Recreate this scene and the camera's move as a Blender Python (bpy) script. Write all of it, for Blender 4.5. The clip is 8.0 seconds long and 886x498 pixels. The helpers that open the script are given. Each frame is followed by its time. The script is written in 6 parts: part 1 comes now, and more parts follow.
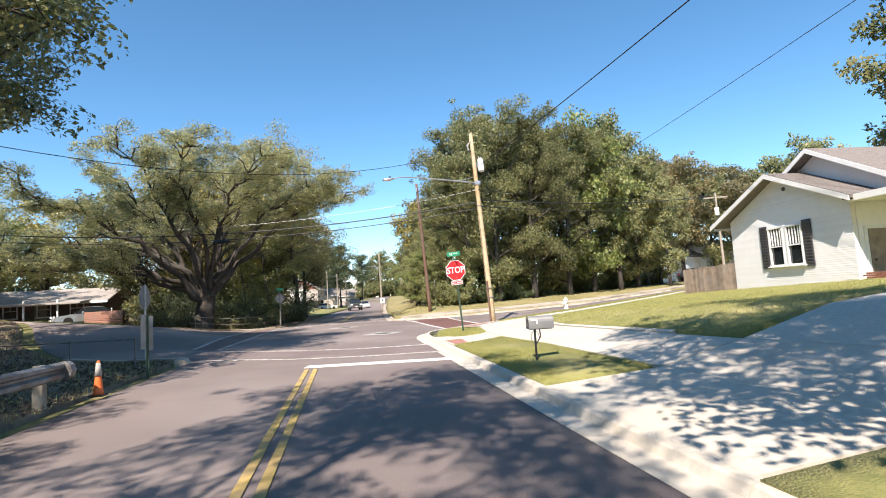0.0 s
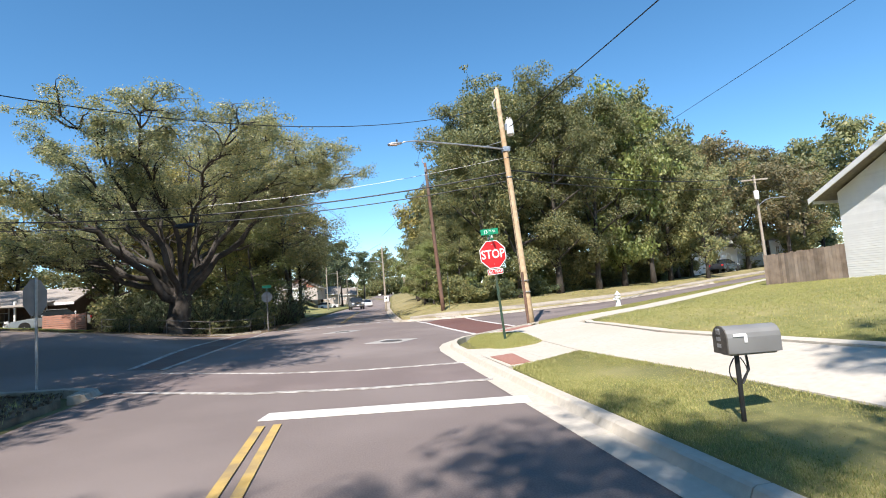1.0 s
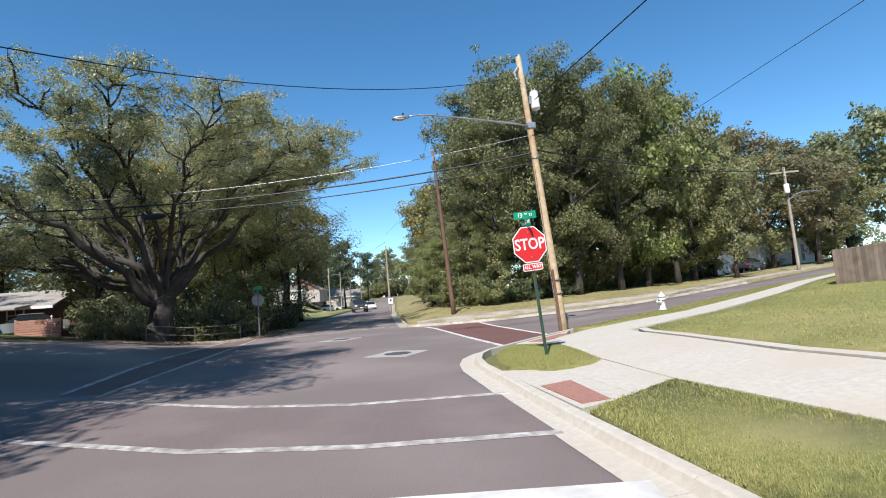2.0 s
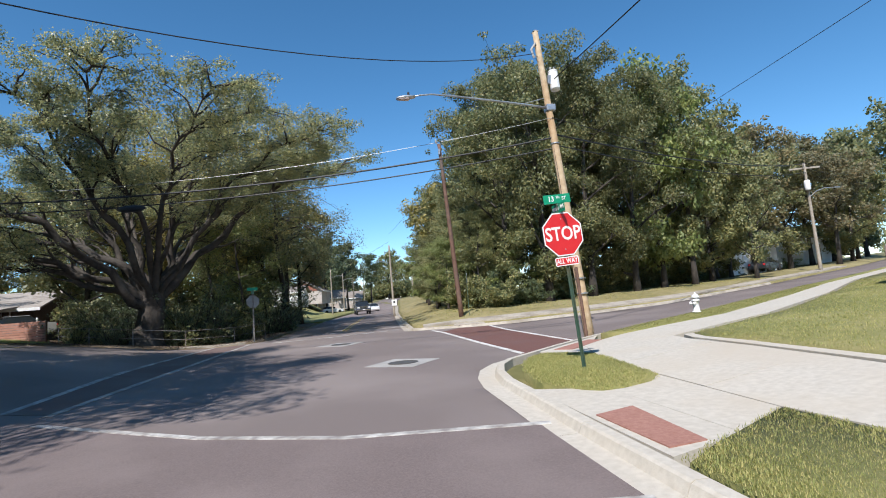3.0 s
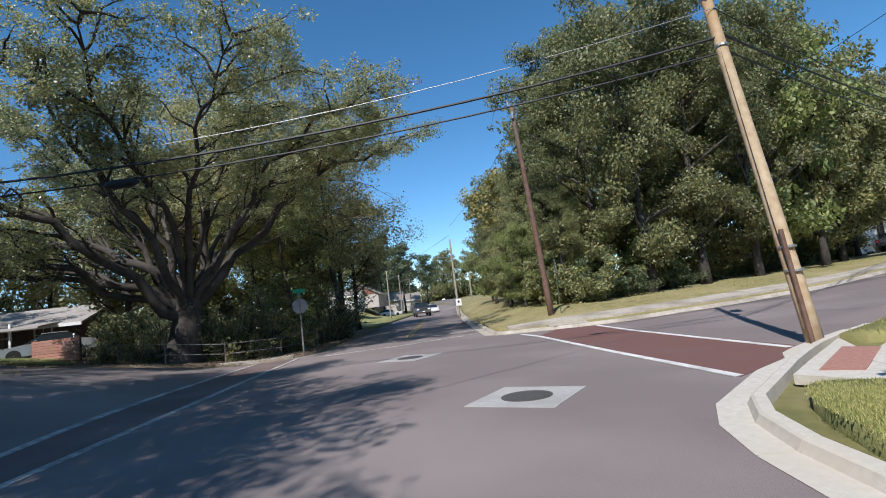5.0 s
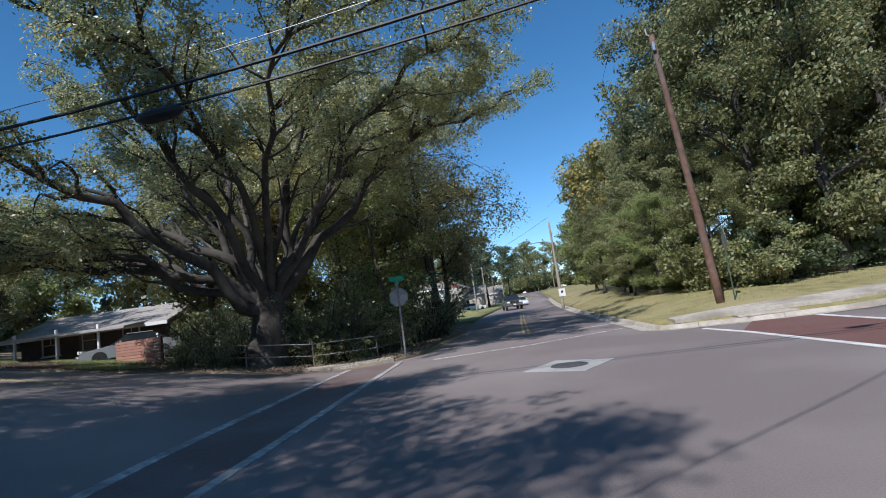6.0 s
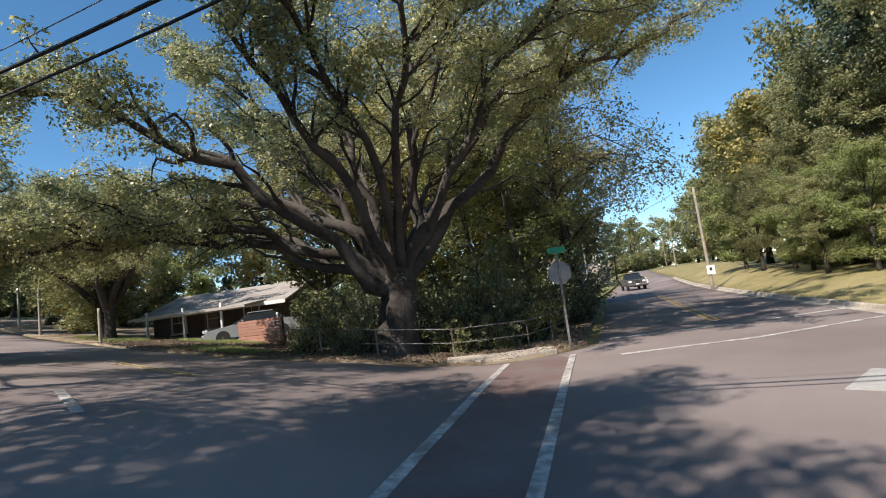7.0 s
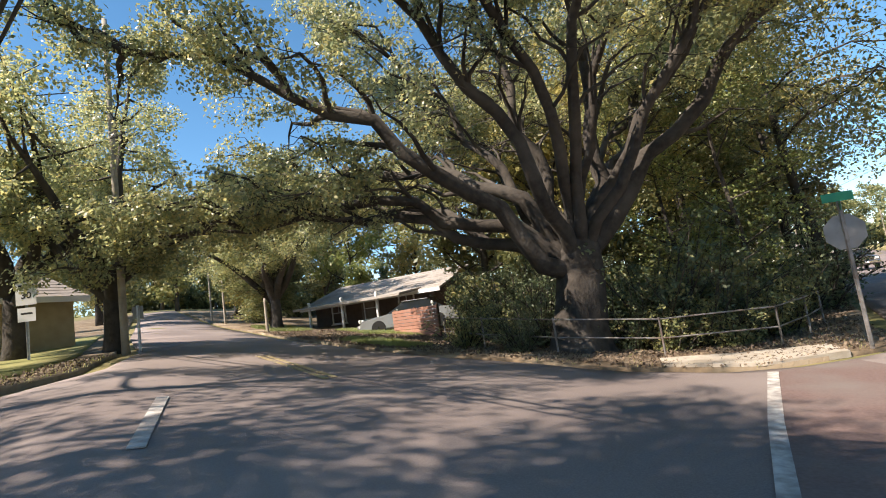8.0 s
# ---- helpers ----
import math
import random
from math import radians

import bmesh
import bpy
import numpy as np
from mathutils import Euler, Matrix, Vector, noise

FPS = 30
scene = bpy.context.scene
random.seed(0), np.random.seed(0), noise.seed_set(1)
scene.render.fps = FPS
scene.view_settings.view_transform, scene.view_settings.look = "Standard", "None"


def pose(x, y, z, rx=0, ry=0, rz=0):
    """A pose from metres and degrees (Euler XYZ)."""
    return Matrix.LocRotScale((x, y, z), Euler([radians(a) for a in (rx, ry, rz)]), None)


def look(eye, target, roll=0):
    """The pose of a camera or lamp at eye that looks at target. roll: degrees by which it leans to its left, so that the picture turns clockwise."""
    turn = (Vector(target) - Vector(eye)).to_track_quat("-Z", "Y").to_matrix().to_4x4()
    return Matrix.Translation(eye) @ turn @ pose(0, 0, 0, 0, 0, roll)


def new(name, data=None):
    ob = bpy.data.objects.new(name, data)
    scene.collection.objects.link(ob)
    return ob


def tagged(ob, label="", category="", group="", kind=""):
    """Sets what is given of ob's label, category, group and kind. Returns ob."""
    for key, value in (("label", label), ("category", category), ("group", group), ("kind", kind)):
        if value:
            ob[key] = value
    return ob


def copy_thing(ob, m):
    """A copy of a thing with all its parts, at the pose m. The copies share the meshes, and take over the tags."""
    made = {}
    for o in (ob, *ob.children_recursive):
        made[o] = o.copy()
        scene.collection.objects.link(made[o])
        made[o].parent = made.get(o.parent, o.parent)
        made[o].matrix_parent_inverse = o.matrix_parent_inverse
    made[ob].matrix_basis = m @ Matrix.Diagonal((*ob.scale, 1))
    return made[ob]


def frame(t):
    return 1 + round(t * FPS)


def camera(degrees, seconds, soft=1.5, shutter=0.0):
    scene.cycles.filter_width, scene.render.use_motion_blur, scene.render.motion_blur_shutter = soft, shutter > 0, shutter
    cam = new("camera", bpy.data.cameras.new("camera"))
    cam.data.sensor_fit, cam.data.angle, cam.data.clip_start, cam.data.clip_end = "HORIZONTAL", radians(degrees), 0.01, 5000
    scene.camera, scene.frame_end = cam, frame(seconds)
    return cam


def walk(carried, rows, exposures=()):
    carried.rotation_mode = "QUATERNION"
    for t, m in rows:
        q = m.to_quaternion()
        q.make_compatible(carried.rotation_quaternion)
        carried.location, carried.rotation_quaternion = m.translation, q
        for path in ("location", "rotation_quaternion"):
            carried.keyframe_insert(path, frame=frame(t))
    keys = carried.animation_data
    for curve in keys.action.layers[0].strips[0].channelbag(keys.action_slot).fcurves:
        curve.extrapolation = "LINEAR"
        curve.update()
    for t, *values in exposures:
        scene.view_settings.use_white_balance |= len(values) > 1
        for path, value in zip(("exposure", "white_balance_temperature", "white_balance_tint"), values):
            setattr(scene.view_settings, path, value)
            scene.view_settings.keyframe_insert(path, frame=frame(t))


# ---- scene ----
cam = camera(82.1, 8.0, 1.0)

PATH = [
    (0, (-4.336, -18.796, 1.541), (-3.945, -16.843, 1.723), -3.5),
    (0.5, (-4.366, -15.949, 1.618), (-3.974, -13.995, 1.786), -3.2),
    (1, (-4.112, -13.217, 1.512), (-3.727, -11.262, 1.685), -4.2),
    (1.5, (-3.963, -11.329, 1.549), (-3.587, -9.373, 1.726), -4.4),
    (3, (-3.768, -8.180, 1.535), (-3.410, -6.222, 1.723), -4.4),
    (3.5, (-3.749, -7.325, 1.507), (-3.394, -5.366, 1.697), -4.7),
    (4, (-3.774, -6.286, 1.513), (-3.445, -4.322, 1.702), -5.2),
    (4.5, (-3.946, -4.855, 1.477), (-3.681, -2.883, 1.677), -5.5),
    (4.7, (-4.017, -4.178, 1.478), (-3.793, -2.202, 1.684), -6.1),
    (5.8, (-5.413, 0.841, 1.557), (-5.479, 2.828, 1.776), -7.4),
    (6, (-5.852, 1.628, 1.513), (-5.986, 3.611, 1.737), -7.8),
    (6.5, (-6.993, 3.154, 1.618), (-7.294, 5.119, 1.832), -7.2),
    (7, (-8.239, 4.653, 1.753), (-8.737, 6.580, 1.948), -7.5),
    (7.5, (-9.283, 6.363, 1.687), (-10.038, 8.202, 1.901), -7.9),
    (8, (-10.138, 7.582, 1.678), (-11.166, 9.281, 1.915), -8.1),
]
walk(cam, [(t, look(eye, target, roll)) for t, eye, target, roll in PATH], [(0, 0.92, 6700, 17), (1, 0.74, 6330, 15), (2, 0.43, 6030, 14), (4.7, 0.22, 5920, 14), (6, 0.08, 5650, 14), (7, 0.5, 6550, 16), (8, 1.0, 7050, 17)])
from mathutils import geometry

# ---- world, sun, exposure ----
SUN_EL, SUN_DIR = radians(47), Vector((-0.477, -0.879, 0)).normalized()      # towards the sun, behind the car and to its left
world = bpy.data.worlds.new("sky")
scene.world = world
world.use_nodes = True
sky = world.node_tree.nodes.new("ShaderNodeTexSky")
sky.sky_type, sky.sun_disc = "NISHITA", False
sky.sun_elevation, sky.sun_rotation = SUN_EL, math.atan2(SUN_DIR.x, SUN_DIR.y)
sky.air_density, sky.dust_density, sky.ozone_density = 0.8, 0.0, 3.0
tone = world.node_tree.nodes.new("ShaderNodeHueSaturation")
tone.inputs["Hue"].default_value, tone.inputs["Saturation"].default_value = 0.487, 1.17
world.node_tree.links.new(sky.outputs[0], tone.inputs["Color"])
world.node_tree.links.new(tone.outputs[0], world.node_tree.nodes["Background"].inputs[0])
world.node_tree.nodes["Background"].inputs[1].default_value = 0.13
sun = new("sun", bpy.data.lights.new("sun", "SUN"))
sun.data.energy, sun.data.angle, sun.data.color = 5.0, radians(0.53), (1.0, 0.94, 0.83)
to_sun = SUN_DIR * math.cos(SUN_EL) + Vector((0, 0, math.sin(SUN_EL)))
sun.matrix_world = look(to_sun * 60, (0, 0, 0))


# ---- materials ----
def mat(name, a, b, scale=6.0, c=None, scale2=0.5, rough=0.8, metal=0.0, bump=0.15, bump_scale=40.0, island=0.0, per_object=0.0, spread=0.5):
    """Two colours mixed by a fine noise, a third in wide patches, relief, and variation from piece to piece."""
    m = bpy.data.materials.new(name)
    m.use_nodes = True
    n, l = m.node_tree.nodes, m.node_tree.links
    p = n["Principled BSDF"]
    p.inputs["Roughness"].default_value, p.inputs["Metallic"].default_value = rough, metal
    co = n.new("ShaderNodeTexCoord")
    def noise_mix(sc, detail, first, second, low, high):
        t = n.new("ShaderNodeTexNoise")
        t.inputs["Scale"].default_value, t.inputs["Detail"].default_value = sc, detail
        l.new(co.outputs["Object"], t.inputs["Vector"])
        r = n.new("ShaderNodeMapRange")
        r.inputs["From Min"].default_value, r.inputs["From Max"].default_value = low, high
        l.new(t.outputs["Fac"], r.inputs["Value"])
        x = n.new("ShaderNodeMix")
        x.data_type = "RGBA"
        l.new(r.outputs[0], x.inputs["Factor"])
        for sock, value in ((x.inputs[6], first), (x.inputs[7], second)):
            if isinstance(value, tuple):
                sock.default_value = (*value, 1)
            else:
                l.new(value, sock)
        return x.outputs[2]
    col = noise_mix(scale, 8, a, b, 0.5 - spread / 2, 0.5 + spread / 2)
    if c:
        col = noise_mix(scale2, 5, col, c, 0.45, 0.75)
    if island or per_object:
        src = n.new("ShaderNodeNewGeometry").outputs["Random Per Island"] if island else n.new("ShaderNodeObjectInfo").outputs["Random"]
        r = n.new("ShaderNodeMapRange")
        r.inputs["To Min"].default_value, r.inputs["To Max"].default_value = 1 - (island or per_object), 1 + (island or per_object)
        l.new(src, r.inputs["Value"])
        hsv = n.new("ShaderNodeHueSaturation")
        l.new(r.outputs[0], hsv.inputs["Value"])
        l.new(col, hsv.inputs["Color"])
        col = hsv.outputs[0]
    l.new(col, p.inputs["Base Color"])
    if bump:
        t = n.new("ShaderNodeTexNoise")
        t.inputs["Scale"].default_value, t.inputs["Detail"].default_value = bump_scale, 6
        l.new(co.outputs["Object"], t.inputs["Vector"])
        bp = n.new("ShaderNodeBump")
        bp.inputs["Strength"].default_value, bp.inputs["Distance"].default_value = bump, 0.02
        l.new(t.outputs["Fac"], bp.inputs["Height"])
        l.new(bp.outputs[0], p.inputs["Normal"])
    return m


def leaf_mat(name, colours, gloss=0.45, through_light=0.36):
    """Leaves: colour from leaf to leaf, light shining through, a waxy top."""
    m = bpy.data.materials.new(name)
    m.use_nodes = True
    n, l = m.node_tree.nodes, m.node_tree.links
    p = n["Principled BSDF"]
    geo = n.new("ShaderNodeNewGeometry")
    info = n.new("ShaderNodeObjectInfo")
    ramp = n.new("ShaderNodeValToRGB")
    while len(ramp.color_ramp.elements) < len(colours):
        ramp.color_ramp.elements.new(0.5)
    for i, (e, c) in enumerate(zip(ramp.color_ramp.elements, colours)):
        e.position, e.color = i / (len(colours) - 1), (*c, 1)
    l.new(geo.outputs["Random Per Island"], ramp.inputs[0])
    hsv = n.new("ShaderNodeHueSaturation")
    r = n.new("ShaderNodeMapRange")
    r.inputs["To Min"].default_value, r.inputs["To Max"].default_value = 0.8, 1.2
    l.new(info.outputs["Random"], r.inputs["Value"])
    l.new(r.outputs[0], hsv.inputs["Value"])
    l.new(ramp.outputs[0], hsv.inputs["Color"])
    l.new(hsv.outputs[0], p.inputs["Base Color"])
    p.inputs["Roughness"].default_value = gloss
    p.inputs["Specular IOR Level"].default_value = 0.38
    tr = n.new("ShaderNodeBsdfTranslucent")
    dim = n.new("ShaderNodeHueSaturation")
    dim.inputs["Value"].default_value = through_light * 2
    l.new(hsv.outputs[0], dim.inputs["Color"])
    l.new(dim.outputs[0], tr.inputs["Color"])
    both = n.new("ShaderNodeAddShader")                 # a leaf sends light back and lets some through
    l.new(p.outputs[0], both.inputs[0])
    l.new(tr.outputs[0], both.inputs[1])
    l.new(both.outputs[0], n["Material Output"].inputs[0])
    return m


M = dict(
    grass_ground=mat("grass_ground", (0.10, 0.105, 0.030), (0.22, 0.195, 0.07), 3.0, (0.27, 0.21, 0.10), 0.35, 0.95, bump=0.6, bump_scale=30),
    lawn=mat("lawn", (0.16, 0.172, 0.050), (0.27, 0.255, 0.085), 9.0, (0.36, 0.31, 0.13), 0.55, 0.95, bump=0.8, bump_scale=45),
    litter=mat("litter", (0.075, 0.055, 0.035), (0.24, 0.17, 0.105), 5.0, (0.32, 0.26, 0.18), 0.7, 0.95, bump=0.9, bump_scale=22),
    bank=mat("bank", (0.16, 0.145, 0.05), (0.33, 0.27, 0.12), 2.5, (0.36, 0.30, 0.15), 0.3, 0.95, bump=0.7, bump_scale=30),
    asphalt=mat("asphalt", (0.148, 0.116, 0.106), (0.238, 0.196, 0.18), 60.0, (0.29, 0.242, 0.222), 0.2, 0.88, bump=0.35, bump_scale=140),
    brick_red=mat("brick_red", (0.115, 0.052, 0.042), (0.20, 0.095, 0.078), 25.0, (0.16, 0.09, 0.078), 0.8, 0.85, bump=0.3, bump_scale=80),
    asphalt_tinted=mat("asphalt_tinted", (0.140, 0.106, 0.098), (0.225, 0.178, 0.166), 60.0, (0.25, 0.20, 0.185), 0.5, 0.88, bump=0.35, bump_scale=140),
    brick_worn=mat("brick_worn", (0.13, 0.085, 0.075), (0.20, 0.135, 0.12), 25.0, (0.19, 0.165, 0.15), 0.7, 0.87, bump=0.3, bump_scale=90),
    paint=mat("paint", (0.62, 0.60, 0.56), (0.78, 0.76, 0.72), 9.0, (0.42, 0.39, 0.36), 1.6, 0.7, bump=0.2, bump_scale=90),
    paint_worn=mat("paint_worn", (0.30, 0.27, 0.25), (0.62, 0.60, 0.56), 7.0, (0.20, 0.17, 0.155), 1.8, 0.75, bump=0.25, bump_scale=90, spread=0.3),
    yellow=mat("yellow", (0.50, 0.33, 0.09), (0.60, 0.42, 0.14), 9.0, (0.24, 0.19, 0.13), 2.2, 0.7, bump=0.2, bump_scale=90),
    yellow_worn=mat("yellow_worn", (0.30, 0.24, 0.14), (0.46, 0.36, 0.18), 8.0, (0.22, 0.19, 0.15), 2.2, 0.75, bump=0.2, bump_scale=90),
    concrete=mat("concrete", (0.47, 0.425, 0.355), (0.60, 0.55, 0.47), 12.0, (0.52, 0.455, 0.365), 0.6, 0.9, bump=0.3, bump_scale=70),
    concrete_old=mat("concrete_old", (0.34, 0.295, 0.24), (0.54, 0.48, 0.40), 7.0, (0.24, 0.20, 0.15), 0.8, 0.9, bump=0.45, bump_scale=40),
    pad=mat("pad", (0.34, 0.32, 0.30), (0.46, 0.44, 0.41), 14.0, (0.30, 0.28, 0.26), 0.9, 0.9, bump=0.3, bump_scale=70),
    iron=mat("iron", (0.11, 0.10, 0.09), (0.19, 0.17, 0.15), 20.0, None, rough=0.6, metal=0.6, bump=0.3, bump_scale=60),
    ramp_red=mat("ramp_red", (0.30, 0.135, 0.10), (0.42, 0.22, 0.17), 20.0, None, rough=0.9, bump=0.4, bump_scale=90),
    pole_pale=mat("pole_pale", (0.36, 0.25, 0.14), (0.56, 0.44, 0.29), 5.0, (0.42, 0.24, 0.10), 0.5, 0.85, bump=0.5, bump_scale=25),
    pole_dark=mat("pole_dark", (0.085, 0.045, 0.03), (0.19, 0.105, 0.07), 5.0, (0.14, 0.12, 0.10), 0.4, 0.85, bump=0.5, bump_scale=25),
    pole_grey=mat("pole_grey", (0.26, 0.22, 0.17), (0.42, 0.37, 0.30), 5.0, None, rough=0.85, bump=0.4, bump_scale=25),
    galvanised=mat("galvanised", (0.42, 0.43, 0.44), (0.60, 0.61, 0.62), 12.0, (0.36, 0.36, 0.36), 2.0, 0.45, 0.85, bump=0.08, bump_scale=30),
    rail_steel=mat("rail_steel", (0.20, 0.20, 0.20), (0.36, 0.355, 0.35), 9.0, (0.19, 0.15, 0.12), 2.0, 0.6, 0.5, bump=0.12, bump_scale=30),
    sign_back=mat("sign_back", (0.22, 0.22, 0.215), (0.34, 0.34, 0.33), 6.0, (0.18, 0.175, 0.17), 3.0, 0.55, 0.4, bump=0.05),
    sign_red=mat("sign_red", (0.58, 0.018, 0.022), (0.66, 0.03, 0.032), 5.0, None, rough=0.42, bump=0.02),
    sign_white=mat("sign_white", (0.78, 0.77, 0.75), (0.84, 0.83, 0.81), 5.0, None, rough=0.45, bump=0.02),
    sign_green=mat("sign_green", (0.006, 0.24, 0.12), (0.012, 0.30, 0.16), 5.0, None, rough=0.45, bump=0.02),
    black_paint=mat("black_paint", (0.015, 0.015, 0.015), (0.03, 0.03, 0.03), 8.0, None, rough=0.5, bump=0.05),
    post_green=mat("post_green", (0.03, 0.075, 0.05), (0.07, 0.12, 0.085), 15.0, (0.12, 0.10, 0.06), 2.0, 0.6, 0.2, bump=0.2),
    white_paint=mat("white_paint", (0.74, 0.74, 0.72), (0.82, 0.82, 0.80), 6.0, (0.70, 0.69, 0.65), 0.9, 0.6, bump=0.06),
    siding=mat("siding", (0.79, 0.785, 0.77), (0.85, 0.845, 0.83), 4.0, (0.75, 0.745, 0.72), 0.5, 0.55, bump=0.06, per_object=0.03),
    shutter=mat("shutter", (0.05, 0.048, 0.055), (0.085, 0.08, 0.09), 8.0, None, rough=0.6, bump=0.1),
    blind=mat("blind", (0.10, 0.095, 0.095), (0.15, 0.145, 0.14), 6.0, None, rough=0.6, bump=0.05),
    shingle=mat("shingle", (0.13, 0.11, 0.10), (0.27, 0.24, 0.215), 9.0, (0.20, 0.17, 0.15), 0.7, 0.95, bump=0.6, bump_scale=18),
    shingle_pale=mat("shingle_pale", (0.30, 0.265, 0.235), (0.42, 0.38, 0.34), 9.0, (0.22, 0.19, 0.165), 0.8, 0.9, bump=0.5, bump_scale=40),
    shingle_brown=mat("shingle_brown", (0.19, 0.16, 0.135), (0.34, 0.30, 0.26), 7.0, (0.24, 0.20, 0.165), 0.7, 0.95, bump=0.6, bump_scale=18),
    brick=mat("brick", (0.20, 0.075, 0.05), (0.34, 0.15, 0.10), 9.0, (0.26, 0.12, 0.09), 0.6, 0.9, bump=0.3),
    plank_red=mat("plank_red", (0.27, 0.125, 0.085), (0.40, 0.20, 0.14), 4.0, (0.33, 0.18, 0.13), 1.4, 0.85, bump=0.25, per_object=0.12),
    fence=mat("fence", (0.17, 0.125, 0.092), (0.36, 0.28, 0.215), 3.0, (0.27, 0.225, 0.185), 1.1, 0.9, bump=0.4, per_object=0.27),
    pale_wall=mat("pale_wall", (0.42, 0.37, 0.33), (0.54, 0.49, 0.44), 4.0, (0.38, 0.31, 0.27), 0.7, 0.8, bump=0.1),
    tan_wall=mat("tan_wall", (0.36, 0.29, 0.17), (0.46, 0.38, 0.24), 3.0, None, rough=0.85, bump=0.1),
    brown_wall=mat("brown_wall", (0.075, 0.05, 0.04), (0.14, 0.095, 0.075), 4.0, (0.10, 0.075, 0.06), 0.8, 0.85, bump=0.25),
    dull_pipe=mat("dull_pipe", (0.16, 0.15, 0.14), (0.32, 0.31, 0.30), 9.0, (0.20, 0.14, 0.10), 3.0, 0.6, 0.4, bump=0.1),
    dark=mat("dark", (0.018, 0.017, 0.016), (0.045, 0.04, 0.036), 3.0, None, rough=0.8, bump=0.1),
    bark=mat("bark", (0.022, 0.018, 0.015), (0.072, 0.060, 0.049), 6.0, (0.115, 0.10, 0.084), 0.7, 0.95, bump=1.0, bump_scale=14),
    cable=mat("cable", (0.012, 0.012, 0.013), (0.025, 0.025, 0.027), 9.0, None, rough=0.6, bump=0.0),
    cable_pale=mat("cable_pale", (0.25, 0.25, 0.25), (0.35, 0.35, 0.35), 9.0, None, rough=0.5, metal=0.6, bump=0.0),
    orange=mat("orange", (0.72, 0.13, 0.025), (0.85, 0.20, 0.045), 8.0, (0.60, 0.14, 0.05), 3.0, 0.55, bump=0.1),
    car_white=mat("car_white", (0.72, 0.72, 0.71), (0.77, 0.77, 0.76), 2.0, None, rough=0.18, bump=0.0),
    car_dark=mat("car_dark", (0.045, 0.05, 0.06), (0.06, 0.066, 0.078), 2.0, None, rough=0.15, metal=0.4, bump=0.0),
    car_grey=mat("car_grey", (0.16, 0.165, 0.175), (0.20, 0.205, 0.215), 2.0, None, rough=0.2, metal=0.4, bump=0.0),
    car_silver=mat("car_silver", (0.44, 0.44, 0.43), (0.50, 0.50, 0.49), 2.0, None, rough=0.22, metal=0.5, bump=0.0),
    lamp_lens=mat("lamp_lens", (0.50, 0.38, 0.33), (0.60, 0.48, 0.42), 6.0, None, rough=0.25, bump=0.0),
    rubber=mat("rubber", (0.015, 0.015, 0.015), (0.03, 0.03, 0.03), 20.0, None, rough=0.8, bump=0.1),
    chrome=mat("chrome", (0.60, 0.60, 0.60), (0.68, 0.68, 0.68), 5.0, None, rough=0.15, metal=1.0, bump=0.0),
)
glass = bpy.data.materials.new("glass")
glass.use_nodes = True
gp = glass.node_tree.nodes["Principled BSDF"]
gp.inputs["Base Color"].default_value, gp.inputs["Roughness"].default_value = (0.02, 0.024, 0.026, 1), 0.05
gp.inputs["Specular IOR Level"].default_value = 0.8
M["glass"] = glass
LEAF = dict(
    oak=leaf_mat("oak_leaf", [(0.078, 0.092, 0.048), (0.118, 0.130, 0.062), (0.168, 0.168, 0.078), (0.240, 0.206, 0.086)], 0.38, 0.8),
    green=leaf_mat("green_leaf", [(0.074, 0.092, 0.042), (0.116, 0.128, 0.054), (0.158, 0.160, 0.064), (0.225, 0.195, 0.080)], 0.52),
    fresh=leaf_mat("fresh_leaf", [(0.098, 0.126, 0.040), (0.142, 0.166, 0.050), (0.192, 0.202, 0.064)], 0.52),
    olive=leaf_mat("olive_leaf", [(0.15, 0.15, 0.055), (0.21, 0.195, 0.065), (0.29, 0.245, 0.08), (0.37, 0.29, 0.09)]),
    rust=leaf_mat("rust_leaf", [(0.085, 0.09, 0.046), (0.135, 0.122, 0.058), (0.20, 0.15, 0.072)]),
    pine=leaf_mat("pine_leaf", [(0.046, 0.066, 0.036), (0.078, 0.100, 0.050), (0.112, 0.130, 0.064)]),
    dead=leaf_mat("dead_leaf", [(0.07, 0.05, 0.035), (0.14, 0.10, 0.07), (0.24, 0.18, 0.125)], 0.8, 0.05),
    grass=leaf_mat("grass_blade", [(0.16, 0.182, 0.050), (0.215, 0.225, 0.068), (0.285, 0.265, 0.092), (0.37, 0.315, 0.13)], 0.7, 0.25),
)


# ---- mesh helpers ----
def smooth(a, b, x):
    s = min(1.0, max(0.0, (x - a) / (b - a)))
    return s * s * (3 - 2 * s)


def along(points, v):
    """Value between the points (v, value) of a line."""
    for (a, p), (b, q) in zip(points, points[1:]):
        if v <= b:
            return p + (q - p) * max(0.0, (v - a) / (b - a))
    return points[-1][1]


BANK_FOOT = [(-1, 17.2), (3.7, 15.9), (8, 16.5), (13.7, 18.2), (25, 23), (45, 33.5), (75, 52)]
BANK_SIDE = [(17, -1.0), (21, -0.85), (31, -0.3), (50, 1.0), (75, 3.2), (130, 8), (200, 16)]


